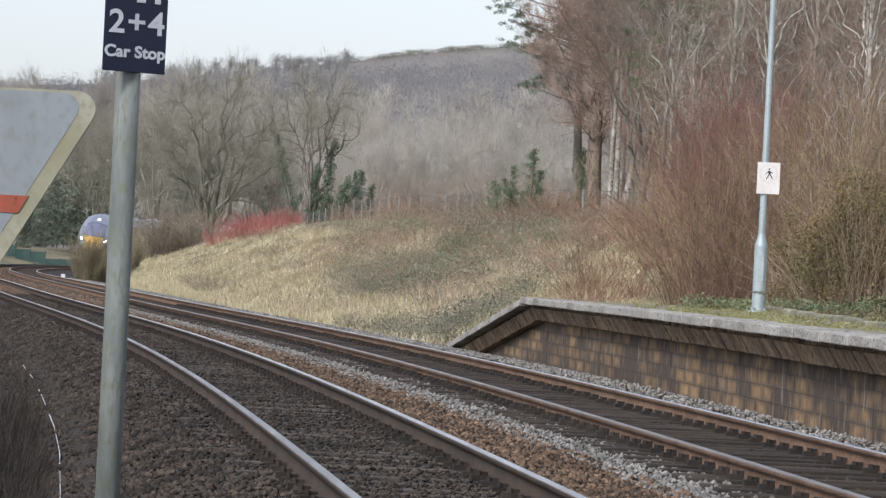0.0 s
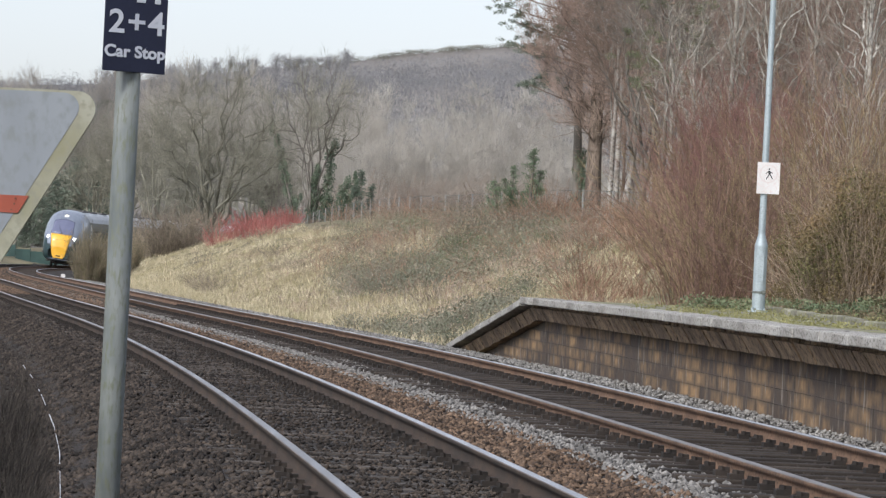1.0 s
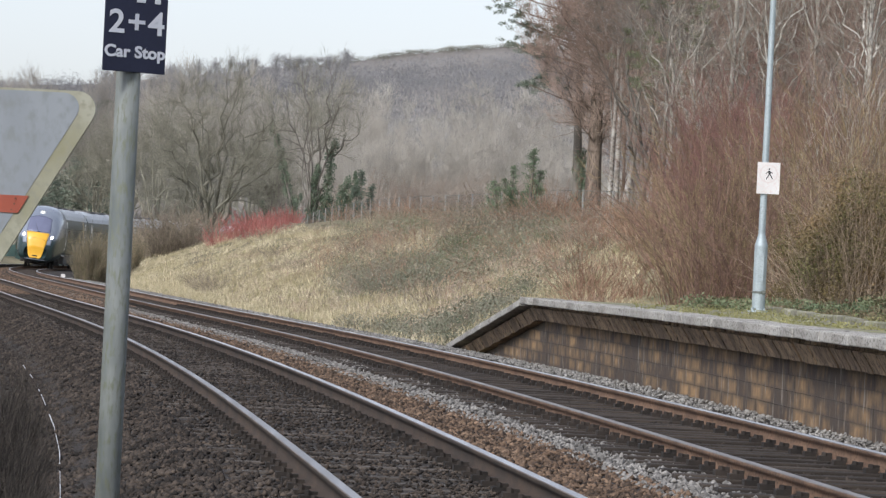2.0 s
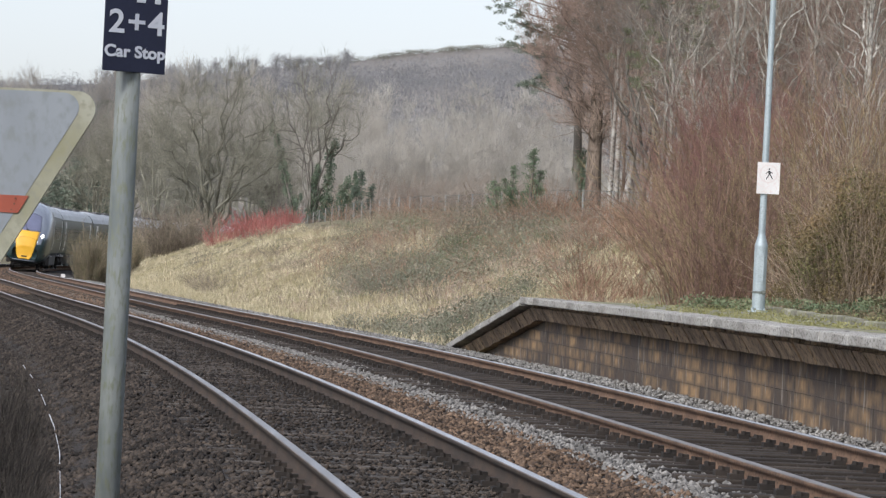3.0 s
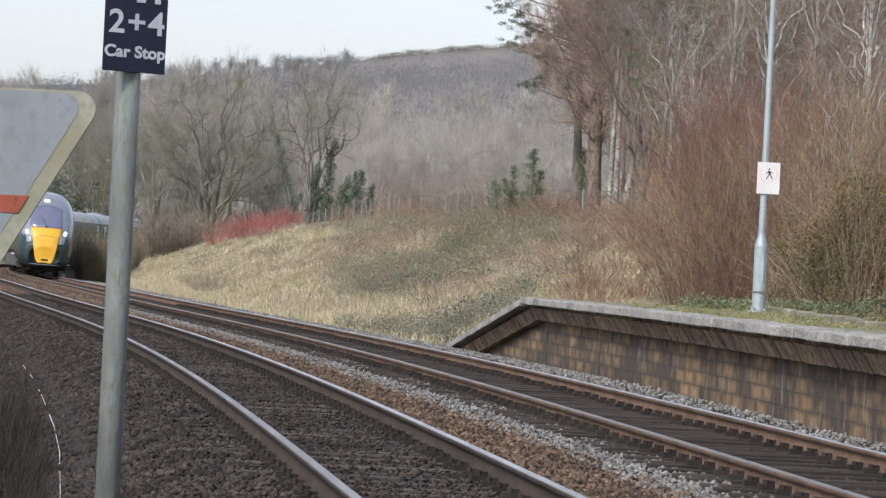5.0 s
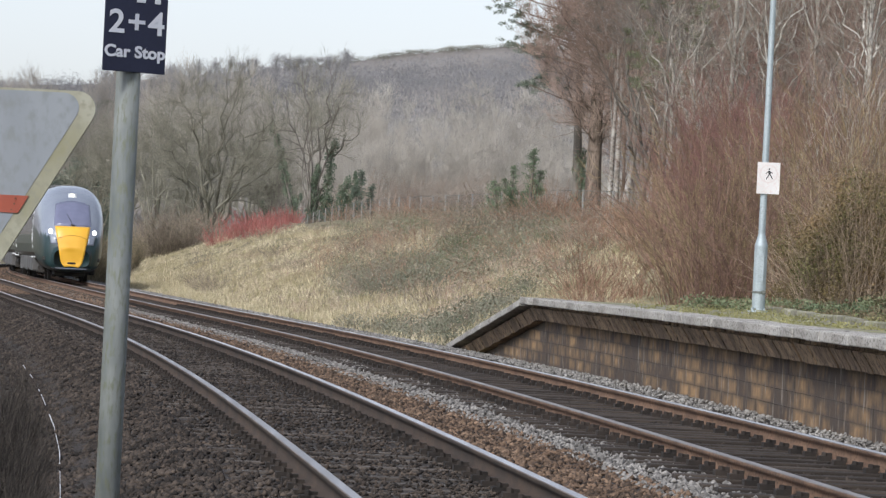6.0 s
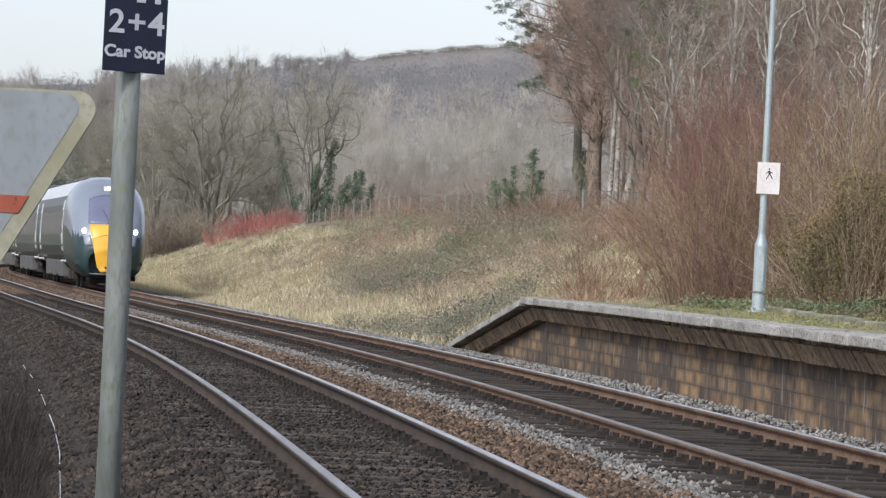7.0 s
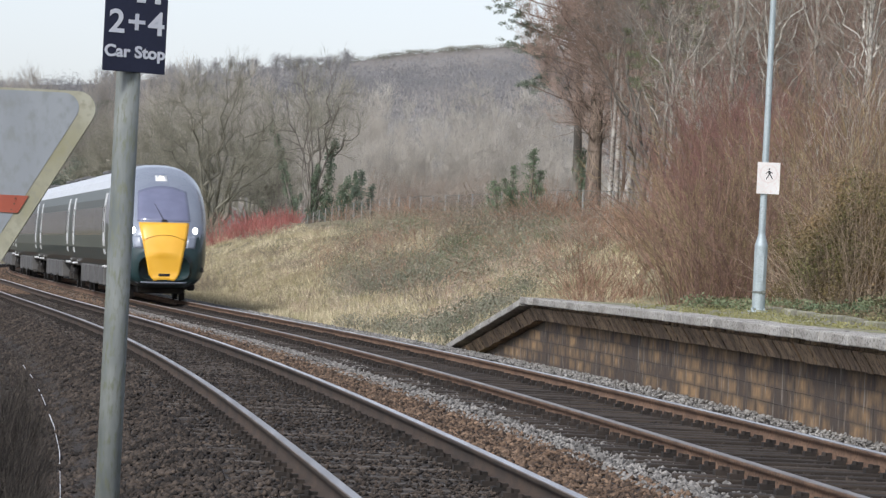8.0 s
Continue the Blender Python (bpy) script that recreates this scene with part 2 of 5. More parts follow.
def cant(s):
    """Lean of the track in radians, to the right where positive."""
    return np.interp(s, (60, 108, 150, 175, 235, 300), (-0.04, -0.04, -0.015, 0.0, 0.10, 0.11))


def at(s, o=0.0, z=0.0, lean=0.0):
    """World place at s along the line, o to its right, z up."""
    ph = np.interp(s, S, PH)
    return np.stack([np.interp(s, S, TX) + o * np.cos(ph), np.interp(s, S, TY) - o * np.sin(ph), z - (o + 0 * s) * lean * 0.5], -1)


def offset_of(x, y):
    """(s, o) of a place, well enough near the line."""
    i = np.interp(y, TY, np.arange(len(S)))
    s, ph = np.interp(i, np.arange(len(S)), S), np.interp(y, TY, PH)
    d = x - np.interp(y, TY, TX)
    return s - d * np.sin(ph), d * np.cos(ph)


def mesh(name, verts, faces, mats, idx=None, smooth=False):
    me = bpy.data.meshes.new(name)
    verts = np.asarray(verts, np.float32).reshape(-1, 3)
    if isinstance(faces, np.ndarray):
        n, k = faces.shape
        me.vertices.add(len(verts))
        me.vertices.foreach_set("co", verts.ravel())
        me.loops.add(n * k)
        me.loops.foreach_set("vertex_index", faces.astype(np.int32).ravel())
        me.polygons.add(n)
        me.polygons.foreach_set("loop_start", np.arange(0, n * k, k, dtype=np.int32))
    else:
        me.from_pydata(verts.tolist(), [], faces)
    for m in (mats if isinstance(mats, (list, tuple)) else [mats]):
        me.materials.append(m)
    if idx is not None:
        me.polygons.foreach_set("material_index", np.asarray(idx, np.int32))
    if smooth:
        me.polygons.foreach_set("use_smooth", np.ones(len(me.polygons), bool))
    me.update(calc_edges=True)
    me.validate()
    return me


def from_bm(name, bm, material, smooth=False):
    bmesh.ops.recalc_face_normals(bm, faces=bm.faces)
    me = bpy.data.meshes.new(name)
    bm.to_mesh(me)
    bm.free()
    for m in (material if isinstance(material, (list, tuple)) else [material]):
        me.materials.append(m)
    if smooth:
        me.polygons.foreach_set("use_smooth", np.ones(len(me.polygons), bool))
    return me


def part(name, bm, material, parent, label="", smooth=False):
    me = bm if isinstance(bm, bpy.types.Mesh) else from_bm(name, bm, material, smooth)
    ob = new(name, me)
    ob.parent = parent
    return tagged(ob, label)


def box(sx, sy, sz, c=(0, 0, 0), bevel=0.0, bm=None):
    bm = bm or bmesh.new()
    r = bmesh.ops.create_cube(bm, size=1, matrix=Matrix.Translation(c) @ Matrix.Diagonal((sx, sy, sz, 1)))
    if bevel:
        es = list({e for v in r["verts"] for e in v.link_edges})
        bmesh.ops.bevel(bm, geom=es, offset=bevel, segments=2, affect="EDGES", profile=0.5)
    return bm


def rod(r0, r1, p0, p1, n=16, bm=None):
    bm = bm or bmesh.new()
    p0, p1 = Vector(p0), Vector(p1)
    d = p1 - p0
    m = Matrix.Translation((p0 + p1) / 2) @ d.to_track_quat("Z", "Y").to_matrix().to_4x4()
    bmesh.ops.create_cone(bm, cap_ends=True, segments=n, radius1=r0, radius2=r1, depth=d.length, matrix=m)
    return bm


def thing(name, m, label, category, group="", kind=""):
    ob = new(name)
    ob.matrix_world = m
    ob.empty_display_size = 0.1
    return tagged(ob, label, category, group, kind)


def sweep(profile, s, centre, mats, mat_of, lean=None, closed=True):
    """A profile of (o, z) drawn along the line at offset centre."""
    ln = cant(s) if lean is None else lean * np.ones_like(s)
    rings = [at(s, centre + o, z, 0) for o, z in profile]
    v = np.stack(rings, 1)
    for i, (o, z) in enumerate(profile):
        v[:, i, 2] -= o * ln * 0 + centre * ln * 0.5
    n, k = v.shape[:2]
    f, idx = [], []
    for j in range(k if closed else k - 1):
        a = np.arange(n - 1) * k + j
        b = np.arange(n - 1) * k + (j + 1) % k
        f.append(np.stack([a, b, b + k, a + k], 1))
        idx.append(np.full(n - 1, mat_of(j)))
    return mesh("sweep", v.reshape(-1, 3), np.concatenate(f), mats, np.concatenate(idx), smooth=False)


# ---------------------------------------------------------------- ground
BANK_O = (-300, -60, -20, -9.5, -7.4, -5.9, -5.2, -2.6, -1.84, -1.2, 1.35, 1.9, 2.7, 3.3, 4.4, 7, 10, 14, 20, 60, 300)
BANK_Z = (6, 2.2, 0.9, 0.1, -0.55, -0.5, -0.2, -0.2, -0.25, -0.2, -0.18, -0.15, -0.2, -0.36, -0.15, 0.95, 2.0, 2.95, 3.5, 4.0, 7)


def skyline(x, y):
    """Height of the far wooded hill."""
    d = np.hypot(x, y)
    a = x / np.maximum(y, 1) * 7500  # bearing
    crest = np.interp(a, (-900, -640, -440, -180, -80, 90, 300, 900), (262, 276, 306, 346, 366, 390, 398, 408))
    up = np.clip((d - 420) / (1250 - 420), 0, 1)
    return crest / 7500 * 1250 * up ** 1.25


def hsh(x, y, f):
    return np.sin(x * f * 1.31 + 1.7 * np.sin(y * f * 0.83)) * np.sin(y * f * 1.07 + 1.3 * np.sin(x * f * 0.71))


def height(x, y):
    s, o = offset_of(x, y)
    z = np.interp(o, BANK_O, BANK_Z)
    # behind the platform the ground is filled up
    near = np.clip((98 - y) / 10, 0, 1)
    flat = np.interp(o, (2.7, 3.3, 4.6, 8.2, 9, 12, 16, 22, 60, 300), (-0.2, -0.3, 0.3, 0.72, 1.0, 1.7, 2.6, 3.3, 4, 7))
    z = np.where(o > 2.7, z + near * (flat - z), z)
    rough = np.clip((np.abs(o + 1.84) - 5.2) / 6, 0, 1)
    z = z + rough * (0.27 * hsh(x, y, 0.55) + 0.15 * hsh(x + 9, y, 1.6))
    far = np.clip((y - 330) / 150, 0, 1)
    lift = np.maximum(z * (1 - far) + far * np.minimum(z, 3.2), 0) + skyline(x, y) * np.clip((y - 420) / 100, 0, 1)
    return np.where(y > 330, np.where(np.abs(o + 1.84) < 6, z, lift), z)


def build_ground():
    xs = np.concatenate([np.linspace(-1500, -300, 16), np.linspace(-280, -60, 23), np.linspace(-56, -30, 14),
                         np.arange(-29, 20, 0.3), np.linspace(20, 60, 28), np.linspace(70, 300, 24), np.linspace(330, 1500, 16)])
    ys = np.concatenate([np.linspace(-1200, -40, 10), np.arange(-30, 20, 5), np.arange(20, 300, 1.0), np.linspace(302, 600, 80), np.linspace(610, 1500, 60), np.linspace(1600, 4500, 8)])
    gx, gy = np.meshgrid(xs, ys)
    v = np.stack([gx, gy, height(gx, gy)], -1).reshape(-1, 3)
    n, k = len(ys), len(xs)
    a = (np.arange(n - 1)[:, None] * k + np.arange(k - 1)[None]).ravel()
    f = np.stack([a, a + 1, a + k + 1, a + k], 1)
    c = v[f].mean(1)
    s, o = offset_of(c[:, 0], c[:, 1])
    idx = ((o < 3.1) & (o > -7.3) & (c[:, 1] < 420)).astype(int)
    idx[(c[:, 1] > 400) & (np.abs(o + 1.84) > 6)] = 2
    ob = new("ground", mesh("ground", v, f, [M["soil"], M["ballast_bed"], M["litter"]], idx, smooth=True))
    tagged(ob, "rough winter ground rising from dirty ballast to a bank", "ground", kind="structure")


build_ground()

# ---------------------------------------------------------------- the two tracks
RAIL = ((-0.036, -0.011), (-0.031, -0.004), (-0.010, 0.0), (0.029, 0.0), (0.033, -0.004), (0.036, -0.011), (0.035, -0.038), (0.010, -0.05), (0.009, -0.135), (0.066, -0.15),
        (0.066, -0.162), (-0.066, -0.162), (-0.066, -0.15), (-0.009, -0.135), (-0.010, -0.05), (-0.035, -0.038))


def build_track(name, centre, head, side_mat, sleeper_mat, sunk, label, lean):
    tr = thing(name, Matrix(), label, "railway track", "railway tracks", "structure")
    s = np.concatenate([np.arange(-60, 0, 10.0), np.arange(0, 140, 1.0), np.arange(140, 520, 2.0)])
    for side in (-0.7525, 0.7525):
        me = sweep(RAIL, s, centre + side, [(M["railhead_dull"] if lean else M["railhead_mid"]) if side < 0 else head, side_mat, M["rail_shoulder"]], lambda j: 0 if j in (1, 2, 3) else 2 if j in (0, 4) else 1, None if lean else 0.0)
        part("rail", me, None, tr, "worn steel rail, bright on top and rusty below")
    # sleepers with two rail chairs each
    bm = box(2.5, 0.25, 0.14, (0, 0, -0.07), 0.012)
    sl = from_bm("sleeper", bm, sleeper_mat)
    bm = bmesh.new()
    for e in (-0.11, 0.11):
        box(0.11, 0.13, 0.045, (e * 1.05, 0, 0.0225), 0, bm)
        rod(0.026, 0.018, (e * 1.05, 0.04, 0.03), (e * 1.05, 0.04, 0.075), 5, bm)
        rod(0.026, 0.018, (e * 1.05, -0.04, 0.03), (e * 1.05, -0.04, 0.075), 5, bm)
        box(0.05, 0.09, 0.06, (e * 0.70, 0, 0.04), 0, bm)
    ch = from_bm("chair", bm, M["chair_iron"])
    rest_v, rest_f = [], []
    base = np.array([v.co for v in sl.vertices])
    bf = [tuple(p.vertices) for p in sl.polygons]
    rnd = random.Random(7 if lean else 8)
    for i, q in enumerate(np.arange(8, 330, 0.7)):
        ph = float(np.interp(q, S, PH))
        ln = float(cant(q)) if lean else 0.0
        p = at(np.array(q), centre, 0.0)
        m = Matrix.Translation((p[0], p[1], -0.168 - sunk - centre * ln * 0.5 + rnd.uniform(-0.012, 0.006))) @ Matrix.Rotation(-ph + rnd.uniform(-0.012, 0.012), 4, "Z")
        if 8 <= i < 148:
            ob = part("sleeper", sl, None, tr)
            ob.matrix_world = m
            for e in (-0.7525, 0.7525):
                c = part("chair", ch, None, ob)
                c.matrix_local = Matrix.Translation((e, 0, 0))
        else:
            k = len(rest_v) * len(base)
            rest_v.append(np.array([m @ Vector(b) for b in base]))
            rest_f += [tuple(a + k for a in f) for f in bf]
    ob = part("distant_sleepers", mesh("distant_sleepers", np.concatenate(rest_v), rest_f, sleeper_mat), None, tr)
    tagged(ob, kind="stuff")
    return tr


build_track("railway_track_far", 0.0, M["railhead"], M["rust"], M["timber"], -0.012, "curving railway track with rusty rails on dark timber sleepers", True)
build_track("railway_track_near", -SP, M["railhead"], M["rail_dirty"], M["concrete_dirty"], 0.022, "curving railway track with polished rails on dirt-covered sleepers", False)


def stones(name, n, s0, s1, o0, o1, size, material, label, seed, fade=1.6):
    """Loose ballast, each stone an uneven eight-sided lump."""
    r = np.random.RandomState(seed)
    q = s0 + (s1 - s0) * r.rand(n) ** fade
    o = r.uniform(o0, o1, n)
    p = at(q, o, 0.0)
    p[:, 2] = height(p[:, 0], p[:, 1]) + r.uniform(-0.01, 0.02, n)
    d = np.array([(1, 0, 0), (-1, 0, 0), (0, 1, 0), (0, -1, 0), (0, 0, 1), (0, 0, -1)], float)
    tri = np.array([(0, 2, 4), (2, 1, 4), (1, 3, 4), (3, 0, 4), (2, 0, 5), (1, 2, 5), (3, 1, 5), (0, 3, 5)])
    sc = size * r.uniform(0.5, 1.25, (n, 1, 1))
    jit = r.uniform(0.55, 1.2, (n, 6, 1)) * d[None] + r.uniform(-0.35, 0.35, (n, 6, 3))
    a = r.rand(n) * 6.28
    rot = np.zeros((n, 3, 3))
    rot[:, 0, 0], rot[:, 0, 1], rot[:, 1, 0], rot[:, 1, 1], rot[:, 2, 2] = np.cos(a), -np.sin(a), np.sin(a), np.cos(a), 0.75
    v = p[:, None] + np.einsum("nij,nkj->nki", rot, jit * sc)
    f = (tri[None] + (np.arange(n) * 6)[:, None, None]).reshape(-1, 3)
    tagged(new(name, mesh(name, v, f, material)), label, "ballast", kind="stuff")


stones("ballast_stones_brown", 34000, 12, 150, -2.85, -1.5, 0.034, M["stone_brown"], "rust-brown loose ballast stones between the two tracks", 1)
stones("ballast_stones_grey", 20000, 12, 170, -1.66, -0.95, 0.031, M["stone_grey"], "fresh pale grey ballast stones beside the rail", 2)
stones("ballast_stones_cess", 26000, 14, 200, 1.0, 2.95, 0.032, M["stone_pale"], "pale grey ballast shoulder beside the far rail", 3)
stones("ballast_stones_dark", 42000, 12, 130, -8.6, -4.3, 0.033, M["stone_dark"], "dark dirty ballast stones beside the near rail", 4)
stones("ballast_stones_slope", 16000, 22, 115, -10.5, -7.0, 0.04, M["stone_dark"], "dark dirty stones on the slope beside the near track", 9, 1.2)
stones("ballast_stones_shoulder", 18000, 15, 112, -6.4, -5.0, 0.036, M["stone_dark"], "dark dirty stones down the ballast shoulder", 10, 1.2)
stones("ballast_stones_fourfoot", 21000, 12, 130, -4.37, -2.98, 0.024, M["stone_dark"], "dark fine ballast between the rails of the near track", 5)
stones("ballast_stones_bend", 24000, 105, 270, -2.9, -0.95, 0.055, M["stone_brown"], "rust-brown ballast between the tracks round the bend", 7, 1.2)
stones("ballast_stones_bend_fourfoot", 12000, 125, 260, -4.4, -2.95, 0.05, M["stone_brown"], "brown ballast between the rails round the bend", 8, 1.2)
stones("ballast_stones_timbers", 7000, 14, 140, -0.66, 0.66, 0.022, M["stone_dark"], "dark dirty ballast between timber sleepers", 6)

# ---------------------------------------------------------------- platform
PT = 0.925


def edge_x(y):
    """Line of the platform's edge."""
    y = np.asarray(y, float)
    a, b = (y - 40.04), (y - 73.06)
    mid = 4.22 + a * (1.46 - 4.22) / 33.02 - 0.00061 * a * b
    return np.where(y > 73.06, 1.46 - 0.097 * b, np.where(y < 36, 4.495 - 0.045 * (y - 36), mid))


def edge_dir(y):
    d = float(edge_x(y + 0.2) - edge_x(y - 0.2)) / 0.4
    return math.atan(d)


RAMP0, RAMP1 = 73.06, 86.2


def top_z(y):
    return PT - np.clip((np.asarray(y, float) - RAMP0) / (RAMP1 - RAMP0), 0, 1) * 1.12


def ribbon(profile, ys, material, name):
    """A closed profile of (back from the edge, below the top) drawn along the platform."""
    ph = np.array([edge_dir(float(y)) for y in ys])
    v = []
    for back, dz in profile:
        v.append(np.stack([edge_x(ys) + back * np.cos(ph), ys - back * np.sin(ph), np.maximum(top_z(ys) + dz, -0.6)], -1))
    v = np.stack(v, 1)
    n, k = v.shape[:2]
    f = []
    for j in range(k):
        a = np.arange(n - 1) * k + j
        b = np.arange(n - 1) * k + (j + 1) % k
        f.append(np.stack([a, b, b + k, a + k], 1))
    f = [tuple(q) for q in np.concatenate(f).tolist()] + [tuple(range(k)), tuple((n - 1) * k + i for i in reversed(range(k)))]
    return mesh(name, v.reshape(-1, 3), f, material)


def build_platform():
    pl = thing("platform", Matrix(), "old brick-faced station platform with stone coping and a ramped end", "platform", kind="structure")
    ys = np.concatenate([np.arange(14, RAMP0, 1.0), np.linspace(RAMP0, RAMP1, 14)])
    part("surface", ribbon(((0.5, -0.012), (4.9, -0.012), (4.9, -1.5), (0.5, -1.5)), ys, M["tarmac"], "surface"), None, pl, "worn tarmac with green moss")
    part("wall", ribbon(((0.375, -0.12), (0.49, -0.12), (0.49, -1.6), (0.375, -1.6)), ys, M["mortar"], "wall"), None, pl, "recessed dark mortar")
    rnd = random.Random(3)
    # coping slabs
    y = 15.0
    slab = {}
    while y < RAMP1 - 0.3:
        ln = 0.9
        ym = y + ln / 2
        sl = (1.12 / (RAMP1 - RAMP0)) if ym > RAMP0 else 0.0
        if "s" not in slab:
            slab["s"] = from_bm("coping_slab", box(0.67, ln - 0.008, 0.115, (0.285, 0, -0.0575), 0.016), M["coping"])
        ob = part("coping_slab", slab["s"], None, pl)
        ob.matrix_world = (Matrix.Translation((float(edge_x(ym)) + rnd.uniform(-0.008, 0.008), ym, float(top_z(ym)) + rnd.uniform(-0.004, 0.004)))
                           @ Matrix.Rotation(-edge_dir(ym), 4, "Z") @ Matrix.Rotation(-math.atan(sl), 4, "X"))
        y += ln
    # raking corbel course below the coping
    bm = bmesh.new()
    prof = ((0.19, -0.122), (0.19, -0.168), (0.10, -0.172), (0.115, -0.20), (0.205, -0.345), (0.215, -0.378), (0.42, -0.378), (0.42, -0.122))
    L = 0.36
    vs = [[bm.verts.new((o, e * (L / 2 - 0.006), z)) for o, z in prof] for e in (-1, 1)]
    bm.faces.new(vs[0])
    bm.faces.new(list(reversed(vs[1])))
    for i in range(len(prof)):
        j = (i + 1) % len(prof)
        bm.faces.new((vs[0][i], vs[1][i], vs[1][j], vs[0][j]))
    cb = from_bm("corbel_block", bm, M["corbel"])
    y = 30.0
    while y < RAMP1 - 1.2:
        ym = y + L / 2
        sl = (1.12 / (RAMP1 - RAMP0)) if ym > RAMP0 else 0.0
        ob = part("corbel_block", cb, None, pl)
        ob.matrix_world = (Matrix.Translation((float(edge_x(ym)) + rnd.uniform(-0.012, 0.012), ym, float(top_z(ym)) + rnd.uniform(-0.006, 0.006)))
                           @ Matrix.Rotation(-edge_dir(ym), 4, "Z") @ Matrix.Rotation(-math.atan(sl), 4, "X"))
        y += L
    # facing blocks
    hb, lb = 0.185, 0.95
    bk = from_bm("wall_block", box(0.12, lb - 0.002, hb - 0.002, (0.06, 0, 0), 0.002), M["brick"])
    for row in range(5):
        y = 34.0 + (row % 2) * 0.475
        while y < RAMP1 - 0.6:
            z = 0.455 - row * hb
            ym = y + lb / 2
            if z + hb / 2 < float(top_z(ym)) - 0.35:
                ob = part("wall_block", bk, None, pl)
                ph = edge_dir(ym)
                ob.matrix_world = Matrix.Translation((float(edge_x(ym)) + 0.345 * math.cos(ph) + rnd.uniform(-0.004, 0.004), ym - 0.345 * math.sin(ph), z)) @ Matrix.Rotation(-ph, 4, "Z")
            y += lb
    return pl


M["kerb_stone"] = mat("kerb_stone", (0.17, 0.16, 0.12), (0.30, 0.285, 0.225), 2.5, 12, 0.9, bump=0.5, c=(0.15, 0.16, 0.065), rand=0.25)
M["mortar"] = mat("mortar", (0.06, 0.05, 0.043), (0.11, 0.085, 0.06), 3, 30, 0.95, bump=0.4)
build_platform()
# low kerb at the back of the platform
def build_kerb():
    kb = thing("platform_kerb", Matrix(), "low pale stone edging at the back of the platform", "kerb", kind="structure")
    st = from_bm("kerb_stone", box(0.16, 0.93, 0.24, (0, 0, 0), 0.02), M["kerb_stone"])
    rnd = random.Random(12)
    for k in range(27):
        y = 48.0 + 0.95 * k
        if k in (20, 21):
            continue
        ob = part("kerb_stone", st, None, kb)
        ob.matrix_world = Matrix.Translation((5.30 + 0.0095 * (y - 51) + rnd.uniform(-0.012, 0.012), y, 0.875 + rnd.uniform(-0.025, 0.012))) @ Matrix.Rotation(-0.0095 + rnd.uniform(-0.01, 0.01), 4, "Z")


build_kerb()

# ---------------------------------------------------------------- lamp column with its sign
M["sign_white"] = mat("sign_white", (0.66, 0.64, 0.62), (0.78, 0.77, 0.76), 3, 40, 0.5, bump=0.05, c=(0.68, 0.58, 0.55))
M["black"] = mat("black", (0.012, 0.012, 0.014), (0.025, 0.025, 0.028), 5, 50, 0.5, bump=0.05)
M["red_print"] = mat("red_print", (0.64, 0.56, 0.54), (0.70, 0.64, 0.62), 5, 50, 0.5, bump=0.05)
M["lens"] = mat("lens", (0.6, 0.6, 0.58), (0.7, 0.7, 0.68), 5, 50, 0.25, bump=0.02)


